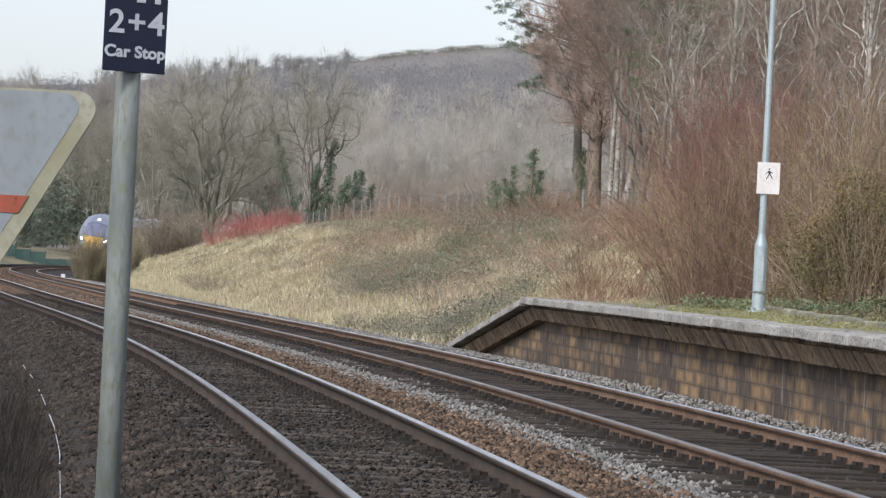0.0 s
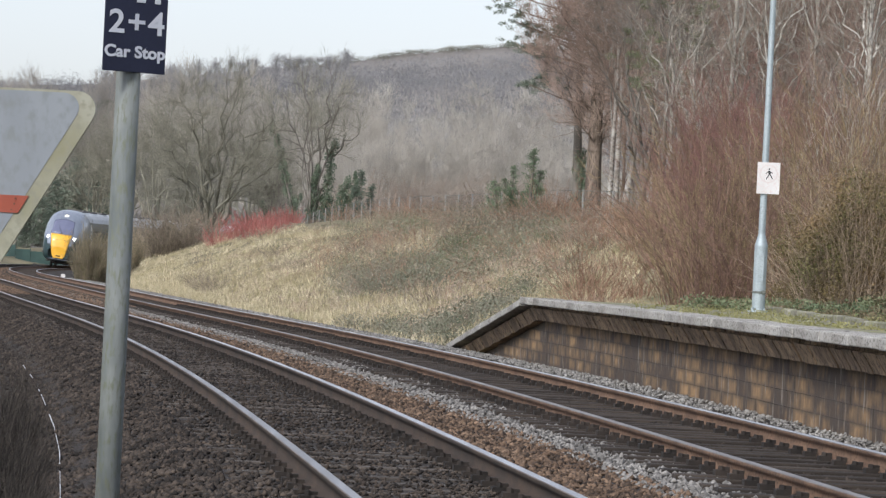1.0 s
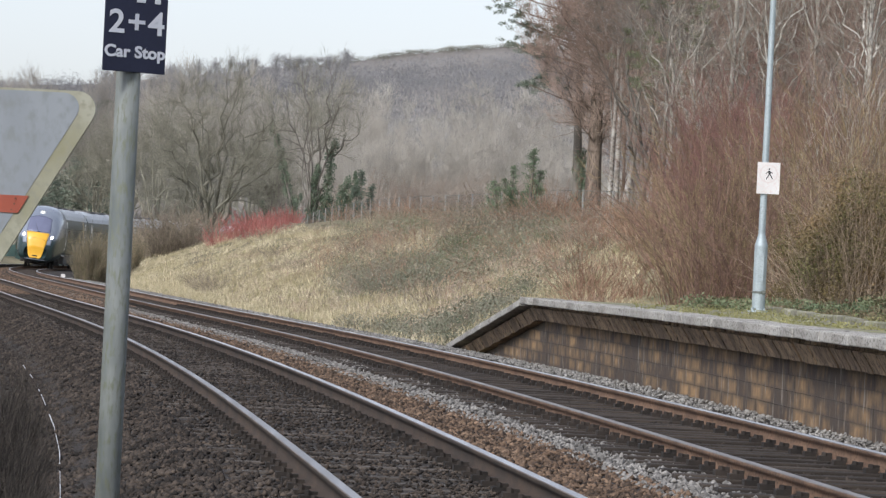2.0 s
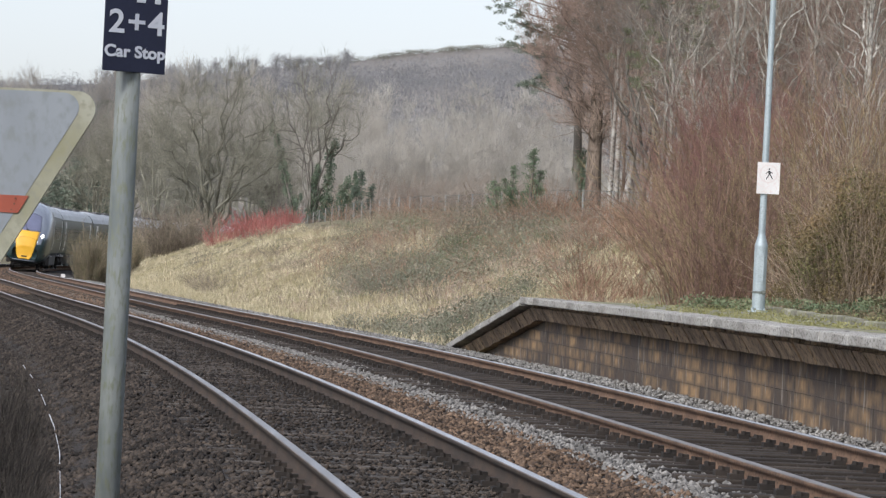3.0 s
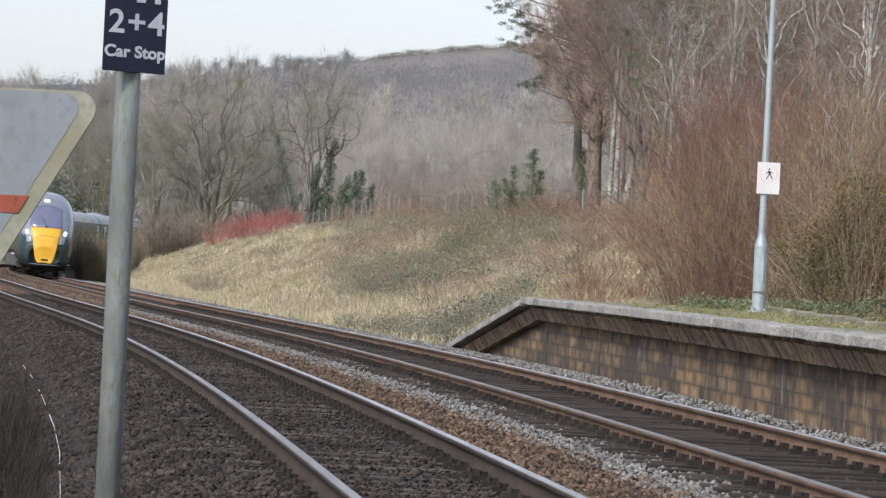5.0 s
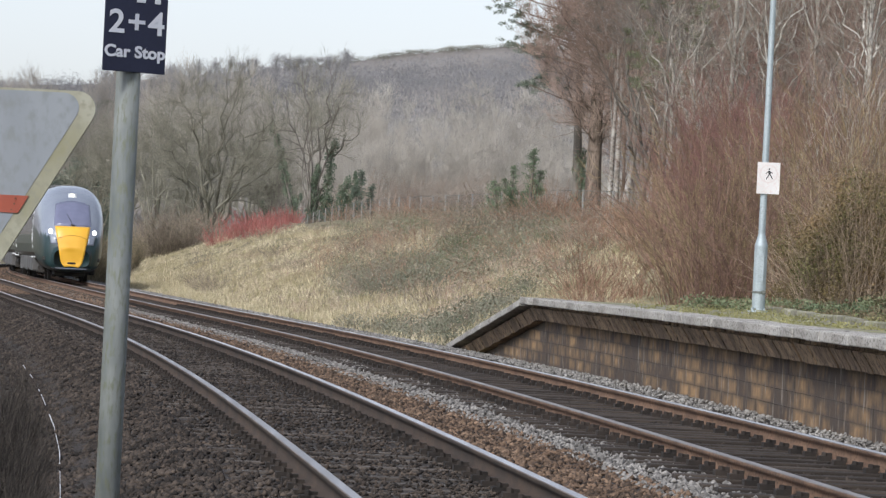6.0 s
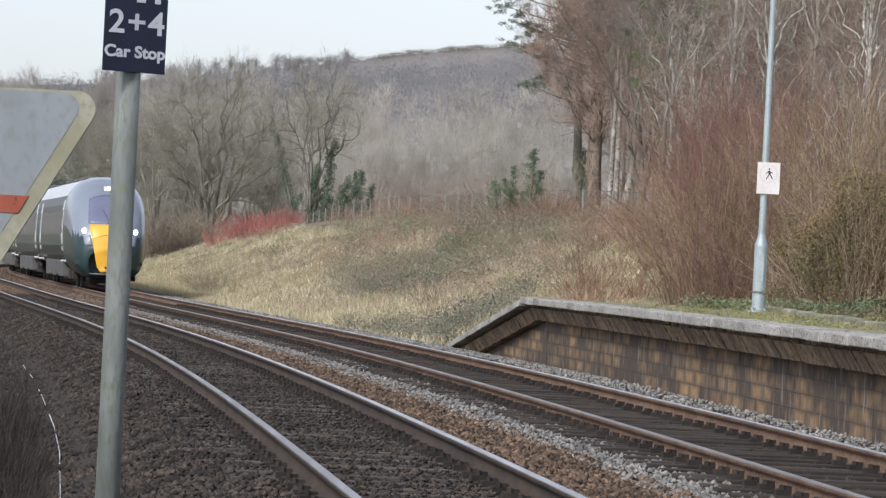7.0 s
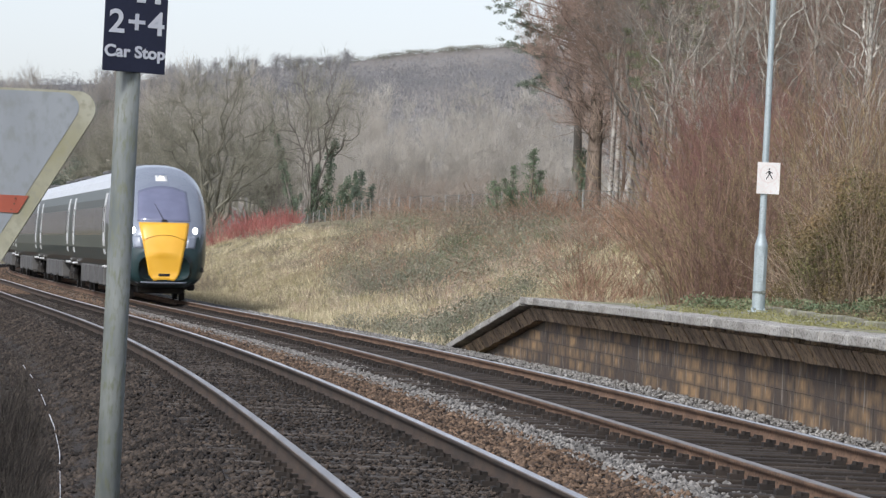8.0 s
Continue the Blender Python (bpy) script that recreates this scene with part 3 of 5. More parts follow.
def build_lamp():
    lp = thing("lamp_column", Matrix.Translation((5.04, 67.2, 0.913)), "pale blue-grey galvanised lamp column on the platform", "street lamp")
    bm = bmesh.new()
    rod(0.17, 0.17, (0, 0, 0), (0, 0, 0.025), 24, bm)
    for a in range(4):
        rod(0.018, 0.018, (0.13 * math.cos(a * 1.571 + 0.78), 0.13 * math.sin(a * 1.571 + 0.78), 0.025), (0.13 * math.cos(a * 1.571 + 0.78), 0.13 * math.sin(a * 1.571 + 0.78), 0.07), 6, bm)
    part("base_plate", bm, M["galv"], lp)
    bm = rod(0.103, 0.103, (0, 0, 0.02), (0, 0, 1.06), 28)
    rod(0.103, 0.056, (0, 0, 1.06), (0, 0, 1.24), 28, bm)
    part("lower_column", bm, M["galv"], lp, smooth=False)
    bm = rod(0.056, 0.042, (0, 0, 1.2), (0, 0, 6.1), 24)
    part("shaft", bm, M["galv"], lp)
    bm = rod(0.112, 0.112, (0, 0, 0.30), (0, 0, 0.335), 28)
    box(0.05, 0.05, 0.06, (0.07, -0.09, 0.32), 0.01, bm)
    part("hinge_collar", bm, M["pole_paint"], lp)
    part("access_door", box(0.10, 0.012, 0.42, (0, -0.1, 0.7), 0.005), M["galv"], lp)
    ln = part("lantern", box(0.26, 0.62, 0.14, (0.10, -0.22, 6.13), 0.05), M["galv"], lp)
    part("lantern_lens", box(0.20, 0.46, 0.05, (0.10, -0.26, 6.05), 0.02), M["lens"], ln)
    bm = rod(0.02, 0.016, (0.0, 0, 5.05), (0.34, -0.02, 4.98), 10)
    part("bracket_arm", bm, M["galv"], lp)
    sg = part("sign_plate", box(0.36, 0.012, 0.50, (0.055, -0.075, 2.13), 0.004), M["sign_white"], lp, "white plate with a black walking-figure symbol and faint red ring")
    # ring and walking symbol
    bm = bmesh.new()
    for i in range(28):
        a0, a1 = i / 28 * 6.2832, (i + 1) / 28 * 6.2832
        q = [bm.verts.new((0.055 + r * math.cos(a), -0.083, 2.20 + r * math.sin(a))) for r, a in ((0.145, a0), (0.145, a1), (0.128, a1), (0.128, a0))]
        bm.faces.new(q)
    part("ring", bm, M["red_print"], sg)
    bm = bmesh.new()
    for (x0, z0, x1, z1, w) in ((0.0, 2.26, 0.015, 2.20, 0.042), (0.015, 2.20, -0.05, 2.09, 0.02), (0.02, 2.20, 0.075, 2.10, 0.02), (0.0, 2.25, 0.075, 2.21, 0.016), (-0.005, 2.25, -0.06, 2.2, 0.014), (0.0, 2.30, 0.012, 2.285, 0.038)):
        d = Vector((x1 - x0, 0, z1 - z0)).normalized()
        nrm = Vector((-d.z, 0, d.x)) * w * 0.4
        c0, c1 = Vector((0.058 + x0 * 0.8, -0.084, 2.2 + (z0 - 2.2) * 0.8)), Vector((0.058 + x1 * 0.8, -0.084, 2.2 + (z1 - 2.2) * 0.8))
        bm.faces.new([bm.verts.new(p) for p in (c0 + nrm, c1 + nrm, c1 - nrm, c0 - nrm)])
    part("symbol", bm, M["black"], sg)


build_lamp()

# ---------------------------------------------------------------- car-stop post near the camera
M["sign_navy"] = mat("sign_navy", (0.010, 0.013, 0.035), (0.014, 0.018, 0.045), 4, 60, 0.65, bump=0.05)
M["letter"] = mat("letter", (0.56, 0.58, 0.64), (0.64, 0.66, 0.71), 6, 60, 0.5, bump=0.03)


def words(name, text, size, m, parent, material, bold=0.0, wide=1.0):
    cu = bpy.data.curves.new(name, "FONT")
    cu.body, cu.size, cu.align_x, cu.align_y, cu.offset, cu.space_character = text, size, "CENTER", "CENTER", bold, wide
    cu.extrude = 0.0006
    tmp = bpy.data.objects.new(name, cu)
    scene.collection.objects.link(tmp)
    me = bpy.data.meshes.new_from_object(tmp.evaluated_get(bpy.context.evaluated_depsgraph_get()))
    bpy.data.objects.remove(tmp)
    me.materials.clear()
    me.materials.append(material)
    ob = part(name, me, None, parent)
    ob.matrix_local = m
    return ob


def build_car_stop():
    y = 16.7
    cs = thing("car_stop_post", Matrix.Translation((-1.273, y, -0.45)), "grey painted tubular post with a dark blue stop plate", "sign post")
    part("post", rod(0.048, 0.048, (0, 0, -0.25), (0, 0, 2.93), 40), M["pole_paint"], cs, smooth=True)
    part("cap", rod(0.049, 0.044, (0, 0, 2.925), (0, 0, 2.95), 32), M["pole_paint"], cs)
    pl = part("plate", box(0.243, 0.006, 0.40, (0, 0, 0), 0.0029), M["sign_navy"], cs, "dark navy plate with white lettering")
    # the plate is turned on its post
    pl.matrix_local = Matrix.Translation((0.023, -0.056, 2.756)) @ Matrix.Rotation(radians(38), 4, "Z") @ Matrix.Diagonal((1.215, 1, 1, 1))
    part("bracket", box(0.11, 0.02, 0.03, (0, -0.045, 2.66), 0.004), M["galv"], cs).matrix_local = Matrix.Rotation(radians(38), 4, "Z")
    f = Matrix.Rotation(radians(90), 4, "X")
    words("number", "2+4", 0.128, Matrix.Translation((0.002, -0.0045, -0.008)) @ f, pl, M["letter"], 0.0022, 1.12)
    words("caption", "Car Stop", 0.0635, Matrix.Translation((-0.0, -0.0045, -0.122)) @ f, pl, M["letter"], 0.0021, 1.02)
    part("upper_character", box(0.034, 0.003, 0.085, (0.016, -0.004, 0.118), 0.0012), M["letter"], pl)
    part("upper_character", box(0.022, 0.003, 0.085, (0.080, -0.004, 0.118), 0.0012), M["letter"], pl)


build_car_stop()

# ---------------------------------------------------------------- triangular board close to the camera
M["board_grey"] = mat("board_grey", (0.205, 0.225, 0.245), (0.255, 0.278, 0.30), 5, 45, 0.6, bump=0.03, c=(0.195, 0.21, 0.215), stretch=(1, 1, 0.6))
M["board_cream"] = mat("board_cream", (0.225, 0.215, 0.13), (0.33, 0.325, 0.26), 7, 60, 0.6, bump=0.1, c=(0.235, 0.23, 0.17))
M["board_red"] = mat("board_red", (0.27, 0.055, 0.028), (0.33, 0.08, 0.042), 8, 40, 0.5, bump=0.05)


def tri_outline(side, r, n=6):
    """Rounded triangle, point down, in x and z, its top edge at z = 0 and its right corner at x = 0."""
    h = side * math.sqrt(3) / 2
    corners = [(-side, 0), (0, 0), (-side / 2, -h)]
    cx, cz = -side / 2, -h / 3
    out = []
    for i, a0 in zip(range(3), (150, 30, 270)):
        x, z = corners[i]
        d = math.hypot(cx - x, cz - z)
        x, z = x + (cx - x) * 2 * r / d, z + (cz - z) * 2 * r / d
        for k in range(n + 1):
            a = radians(a0 + 60 - 120 * k / n)
            out.append((x + r * math.cos(a), z + r * math.sin(a)))
    return out


def slab_of(outline, y0, y1):
    bm = bmesh.new()
    a = [bm.verts.new((x, y0, z)) for x, z in outline]
    b = [bm.verts.new((x, y1, z)) for x, z in outline]
    bm.faces.new(a)
    bm.faces.new(list(reversed(b)))
    for i in range(len(a)):
        j = (i + 1) % len(a)
        bm.faces.new((a[i], a[j], b[j], b[i]))
    return bm


def build_board():
    y = 9.4
    bd = thing("warning_board", Matrix.Translation((-0.768, y, 1.756)), "weathered triangular board with cream edge and red bar", "sign")
    part("rim", slab_of([(x + 0.012, z) for x, z in tri_outline(0.80, 0.040)], 0.0, 0.02), M["board_cream"], bd, "cream rim")
    inner = [(x * 0.92 - 0.030, z * 0.92 - 0.0050) for x, z in tri_outline(0.79, 0.036)]
    part("face", slab_of(inner, -0.0012, 0.0), M["board_grey"], bd, "grey-white face")
    part("bar", slab_of([(-0.62, -0.238), (-0.156, -0.238), (-0.178, -0.277), (-0.62, -0.277)], -0.0035, -0.0012), M["board_red"], bd, "faded red bar")
    bm = bmesh.new()
    for x, z in ((-0.185, -0.245), (-0.187, -0.257), (-0.193, -0.270)):
        rod(0.0018, 0.0018, (x, -0.006, z), (x, -0.003, z), 8, bm)
    part("bolts", bm, M["rust"], bd)
    part("post", rod(0.038, 0.038, (-0.39, 0.06, 0.03), (-0.39, 0.06, -2.6), 24), M["pole_paint"], bd, smooth=True)


build_board()

# ---------------------------------------------------------------- the train
M["train_green"] = mat("train_green", (0.014, 0.034, 0.036), (0.020, 0.044, 0.046), 1, 40, 0.32, bump=0.02, coat=0.15, moving=True)
# grey of lip and fairings; on the cab, a painted sky reflection
M["train_grey"] = mat("train_grey", (0.20, 0.225, 0.28), (0.25, 0.28, 0.335), 1, 40, 0.3, bump=0.02, coat=0.4, moving=True)
# roof grey paled to hold the sky's reflection; darker patches by noise
M["train_roof"] = mat("train_roof", (0.58, 0.60, 0.63), (0.68, 0.70, 0.73), 0.7, 20, 0.4, bump=0.05, c=(0.38, 0.40, 0.42), moving=True)
M["train_yellow"] = mat("train_yellow", (0.80, 0.42, 0.035), (0.84, 0.46, 0.05), 2, 40, 0.35, bump=0.02, coat=0.3, moving=True)
M["panel_seam"] = mat("panel_seam", (0.42, 0.21, 0.02), (0.48, 0.25, 0.03), 2, 40, 0.5, bump=0.02, moving=True)
M["train_glass"] = mat("train_glass", (0.035, 0.038, 0.041), (0.045, 0.048, 0.051), 2, 40, 0.25, bump=0.0, coat=0.3, moving=True)
# lavender base colour stands for the sky mirrored in the windscreen
M["train_screen"] = mat("train_screen", (0.15, 0.16, 0.24), (0.18, 0.19, 0.28), 2, 40, 0.15, bump=0.0, coat=1.0, moving=True)
M["train_door"] = mat("train_door", (0.66, 0.67, 0.68), (0.74, 0.75, 0.76), 2, 40, 0.35, bump=0.02, moving=True)
M["under"] = mat("under", (0.035, 0.032, 0.03), (0.07, 0.064, 0.058), 1.5, 20, 0.85, bump=0.3, moving=True)
M["under_box"] = mat("under_box", (0.085, 0.083, 0.082), (0.13, 0.127, 0.122), 1.5, 20, 0.8, bump=0.2, moving=True)
M["bogie"] = mat("bogie", (0.018, 0.016, 0.015), (0.04, 0.035, 0.03), 3, 30, 0.85, bump=0.3, moving=True)
M["headlight"] = glow("headlight", (1.0, 0.97, 0.9), 9.0)
M["marker"] = glow("marker", (1.0, 0.9, 0.65), 2.5)
M["gangway"] = mat("gangway", (0.012, 0.012, 0.012), (0.02, 0.02, 0.02), 6, 40, 0.9, bump=0.3, moving=True)

SECT = ((1.17, 0.98), (1.29, 1.14), (1.37, 1.5), (1.385, 2.0), (1.37, 2.5), (1.325, 2.95), (1.25, 3.27), (1.10, 3.54), (0.85, 3.75), (0.52, 3.89), (0.0, 3.94))


def ring():
    r = [(x, z) for x, z in SECT]
    return r + [(-x, z) for x, z in reversed(r[:-1])]


def body_shell(y0, y1):
    r = ring()
    v = [(x, y, z) for y in (y0, y1) for x, z in r]
    n = len(r)
    f = [(i, i + 1, n + i + 1, n + i) for i in range(n - 1)] + [tuple(range(n)), tuple(n + i for i in reversed(range(n))), (n - 1, 0, n, 2 * n - 1)]
    idx = [1 if min(r[i][1], r[i + 1][1]) >= 3.2 else 0 for i in range(n - 1)] + [0, 0, 0]
    return mesh("body", v, f, [M["train_green"], M["train_roof"]], idx)


def side_patch(y0, y1, z0, z1, proud, side):
    """A panel that follows the side of the body."""
    zs = np.linspace(z0, z1, 7)
    xs = np.interp(zs, [p[1] for p in SECT], [p[0] for p in SECT])
    bm = bmesh.new()
    rows = [[bm.verts.new((side * (x + d), y, z)) for x, z in zip(xs, zs)] for y, d in ((y0, proud), (y1, proud), (y1, -0.03), (y0, -0.03))]
    for a, b in ((0, 1), (1, 2), (2, 3), (3, 0)):
        for i in range(6):
            bm.faces.new((rows[a][i], rows[b][i], rows[b][i + 1], rows[a][i + 1]))
    for i in (0, -1):
        bm.faces.new([rows[k][i] for k in range(4)])
    return bm


def bogie(car, y):
    bm = bmesh.new()
    for e in (-1, 1):
        box(0.14, 3.1, 0.22, (e * 0.98, y, 0.62), 0.04, bm)
        for k in (-1.3, 1.3):
            box(0.2, 0.34, 0.3, (e * 1.0, y + k, 0.46), 0.04, bm)
        rod(0.09, 0.09, (e * 1.02, y, 0.55), (e * 1.02, y, 0.98), 10, bm)
    box(1.9, 0.5, 0.24, (0, y, 0.66), 0.04, bm)
    bg = part("bogie", bm, M["bogie"], car)
    for k in (-1.3, 1.3):
        w = rod(0.42, 0.42, (-0.80, y + k, 0.42), (-0.67, y + k, 0.42), 24)
        rod(0.42, 0.42, (0.67, y + k, 0.42), (0.80, y + k, 0.42), 24, w)
        rod(0.09, 0.09, (-0.8, y + k, 0.42), (0.8, y + k, 0.42), 10, w)
        part("wheelset", w, M["bogie"], bg)


def fit_out(car, y_front, y_rear, doors, win0, win1):
    for side in (-1, 1):
        for y in doors:
            d = part("door", side_patch(y - 0.45, y + 0.45, 1.02, 3.12, 0.012, side), M["train_door"], car, "pale silver-grey passenger door")
            part("door_window", side_patch(y - 0.22, y + 0.22, 1.95, 2.75, 0.016, side), M["train_glass"], d)
            part("step", box(0.16, 0.8, 0.06, (side * 1.30, y, 0.95), 0.015), M["train_door"], car)
        n = 9
        for i in range(n):
            a = win0 + (win1 - win0) * i / n
            part("window", side_patch(a + 0.014, a + (win1 - win0) / n - 0.014, 1.88, 2.72, 0.006, side), M["train_glass"], car)
    y = y_rear + 5.0
    i = 0
    for ln in (2.6, 1.6, 3.0, 1.4, 2.4):
        part("equipment_box", box(2.45, ln, 0.60 - 0.06 * (i % 2), (0, y + ln / 2, 0.66 + 0.03 * (i % 2)), 0.05), M["under_box"], car)
        y += ln + 0.35
        i += 1
    part("floor_frame", box(2.3, y_front - y_rear - 0.8, 0.14, (0, (y_front + y_rear) / 2, 0.93), 0.02), M["under"], car)
    bogie(car, y_rear + 3.9)
    bogie(car, y_front - 4.4)
    for y in (y_rear + 6, y_rear + 12.5, y_rear + 18):
        part("roof_unit", box(1.1, 3.2, 0.10, (0, y, 3.95), 0.04), M["under_box"], car)


NOSE = ((0.0, 0.72, 0.62, 1.35), (0.10, 0.97, 0.50, 1.85), (0.28, 1.10, 0.45, 2.20), (0.55, 1.17, 0.42, 2.50), (0.95, 1.23, 0.40, 2.90), (1.5, 1.29, 0.42, 3.33),
        (2.2, 1.34, 0.42, 3.66), (3.1, 1.385, 0.44, 3.87), (4.2, 1.40, 0.50, 3.95), (5.2, 1.39, 0.60, 3.95))


def nose_mesh():
    """Streamlined cab: rounded sections from the tip to the full body."""
    st = np.array(NOSE)
    d = np.concatenate([np.linspace(0, 0.3, 7)[:-1], np.linspace(0.3, 5.2, 22)])
    W, B, T = (np.interp(d, st[:, 0], st[:, k]) for k in (1, 2, 3))
    n = 44
    v, f = [], []
    for di, w, b, t in zip(d, W, B, T):
        for i in range(n):
            a = 2 * math.pi * i / n
            ex = 2.7 if math.sin(a) > 0 else 4.0
            x = w * math.copysign(abs(math.cos(a)) ** (2 / ex), math.cos(a))
            z = (b + t) / 2 + (t - b) / 2 * math.copysign(abs(math.sin(a)) ** (2 / ex), math.sin(a))
            # the front leans back and bulges in plan
            bulge = 0.22 * (x / 1.2) ** 2 * max(0.0, 1 - di / 1.5)
            v.append((x, 13.0 - di - bulge, z))
    k = len(d)
    for j in range(k - 1):
        for i in range(n):
            f.append((j * n + i, j * n + (i + 1) % n, (j + 1) * n + (i + 1) % n, (j + 1) * n + i))
    f.append(tuple(range(n)))
    idx = []
    for q in f:
        z = sum(v[i][2] for i in q) / len(q)
        y = 13 - sum(v[i][1] for i in q) / len(q)
        # upper cab faces take the blue-grey that stands for reflected sky
        idx.append(1 if z > 1.85 + 0.06 * y and y < 5.0 else 0)
    return mesh("cab", v, f, [M["train_green"], M["train_grey"]], idx, smooth=True)


def on_nose(tree, fn, nu, nv, material, lift, name, parent, label=""):
    """A thin shell pressed on the cab's front; fn(u, v) gives x and z."""
    bm = bmesh.new()
    grid = []
    for i in range(nu + 1):
        row = []
        for j in range(nv + 1):
            x, z = fn(i / nu * 2 - 1, j / nv)
            hit = tree.ray_cast(Vector((x, 20, z)), Vector((0, -1, 0)))
            y = hit[0].y if hit[0] else 12.9
            row.append(bm.verts.new((x, y + lift, z)))
        grid.append(row)
    for i in range(nu):
        for j in range(nv):
            bm.faces.new((grid[i][j], grid[i + 1][j], grid[i + 1][j + 1], grid[i][j + 1]))
    me = from_bm(name, bm, material, True)
    ob = part(name, me, None, parent, label)
    md = ob.modifiers.new("thick", "SOLIDIFY")
    md.thickness = 0.01
    return ob


def build_driving_car():
    car = thing("train_driving_car", Matrix(), "dark green streamlined train car with a yellow front panel", "train car", "cars of the train")
    me = nose_mesh()
    bm = bmesh.new()
    bm.from_mesh(me)
    tree = BVHTree.FromBMesh(bm)
    bm.free()
    cab = part("cab", me, None, car, "dark green cab, sky reflection painted blue-grey on its upper half")
    part("body", body_shell(-12.8, 8.0), None, car)
    on_nose(tree, lambda u, v: (u * (0.40 + 0.31 * min(1, v * 1.05) - 0.10 * max(0, 0.12 - v) / 0.12), 0.60 + 1.66 * v + 0.04 * (1 - u * u) * (1 - v)), 14, 18, M["train_yellow"], 0.012, "front_panel", cab, "bright yellow front panel")
    on_nose(tree, lambda u, v: (u * (0.76 - 0.06 * v), 2.29 + (1.02 - 0.16 * u * u) * v), 14, 10, M["train_screen"], 0.012, "windscreen", cab, "dark reflective windscreen, lavender with painted sky")
    on_nose(tree, lambda u, v: (u * 0.60, 1.74 + 0.16 * (1 - u * u) + 0.012 * v), 14, 1, M["panel_seam"], 0.026, "panel_seam", cab)
    on_nose(tree, lambda u, v: (u * 0.17, 3.45 + 0.17 * v), 4, 3, M["train_door"], 0.012, "lamp_surround", cab)
    on_nose(tree, lambda u, v: (u * 0.06, 3.48 + 0.11 * v), 4, 3, M["marker"], 0.028, "top_lamp", cab, "lit lamp above the windscreen")
    for e in (-1, 1):
        on_nose(tree, lambda u, v: (e * 0.89 + u * 0.072 * math.sqrt(1.04 - (2 * v - 1) ** 2), 1.94 + 0.19 * v), 4, 4, M["headlight"], 0.02, "headlight", cab, "lit white headlight")
        on_nose(tree, lambda u, v: (e * 0.80 + u * 0.13 - e * 0.06 * (1 - v), 1.52 + 0.36 * v), 4, 5, M["train_grey"], 0.012, "lamp_fairing", cab)
    on_nose(tree, lambda u, v: (u * 0.16, 0.74 + 0.07 * v), 4, 2, M["bogie"], 0.03, "coupler_hatch", cab)
    on_nose(tree, lambda u, v: (u * (0.86 + 0.08 * v), 0.50 + 0.07 * v), 12, 2, M["train_grey"], 0.012, "lower_lip", cab, "pale grey lip")
    part("valance", box(1.3, 1.6, 0.26, (0, 10.7, 0.36), 0.08), M["bogie"], car)
    bm = rod(0.012, 0.009, (0.02, 12.64, 2.34), (0.26, 12.38, 2.78), 6)
    box(0.16, 0.05, 0.05, (0.0, 12.68, 2.32), 0.015, bm)
    part("wiper", bm, M["black"], cab)
    fit_out(car, 13.0, -13.0, (7.0, -10.6), -9.6, 6.1)
    part("gangway", box(1.7, 0.5, 2.6, (0, -12.95, 2.2), 0.05), M["gangway"], car)
    return car


def build_middle_car():
    car = thing("train_car", Matrix(), "dark green passenger train car with pale doors", "train car", "cars of the train")
    part("body", body_shell(-12.8, 12.8), None, car)
    fit_out(car, 13.0, -13.0, (10.6, -10.6), -9.6, 9.6)
    part("gangway", box(1.7, 0.5, 2.6, (0, -12.95, 2.2), 0.05), M["gangway"], car)
    return car


lead = build_driving_car()
second = build_middle_car()
CARS = [lead, second] + [copy_thing(second, Matrix.Translation((0, 0, 0))) for _ in range(3)]


def nose_at(t):
    """Place of the train's nose along the line."""
    u = 8.0 - t
    return 107.7 + 26.70 * u - 0.407 * u * u


def car_pose(s_mid):
    a = at(np.array([s_mid - 8.6, s_mid + 8.6]), 0.0, 0.0)
    d = a[0] - a[1]
    mid = (a[0] + a[1]) / 2
    return Matrix.Translation((mid[0], mid[1], -0.03)) @ Matrix.Rotation(math.atan2(-d[0], d[1]), 4, "Z") @ Matrix.Rotation(-float(cant(np.array(s_mid))) * 0.9, 4, "Y")


def motions():
    for i, car in enumerate(CARS):
        walk(car, [(t, car_pose(float(nose_at(t)) + 13.0 + 26.0 * i)) for t in np.linspace(0, 8, 33).tolist()])

# ---------------------------------------------------------------- plants
def px(a, y):
    """Sideways place of what lies a thousandths of a radian right of the view's middle at distance y."""
    return a * y / 1000.0


def on_ground(x, y):
    return float(height(np.array([x]), np.array([y]))[0])


def tubes(segs, sides=3):
    """Tapered prisms from rows of (x0 y0 z0 x1 y1 z1 r0 r1)."""
    g = np.asarray(segs, float)
    p0, p1, r0, r1 = g[:, :3], g[:, 3:6], g[:, 6], g[:, 7]
    d = p1 - p0
    d /= np.maximum(np.linalg.norm(d, axis=1, keepdims=True), 1e-6)
    ref = np.where(np.abs(d[:, 2:3]) < 0.9, np.array([[0, 0, 1.0]]), np.array([[1.0, 0, 0]]))
    u = np.cross(d, ref)
    u /= np.linalg.norm(u, axis=1, keepdims=True)
    w = np.cross(d, u)
    a = np.arange(sides) * 2 * np.pi / sides
    ring0 = u[:, None] * np.cos(a)[None, :, None] + w[:, None] * np.sin(a)[None, :, None]
    v = np.concatenate([p0[:, None] + ring0 * r0[:, None, None], p1[:, None] + ring0 * r1[:, None, None]], 1)
    n = len(g)
    i = np.arange(sides)
    q = np.stack([i, (i + 1) % sides, (i + 1) % sides + sides, i + sides], 1)
    f = (q[None] + (np.arange(n) * 2 * sides)[:, None, None]).reshape(-1, 4)
    return v.reshape(-1, 3), f


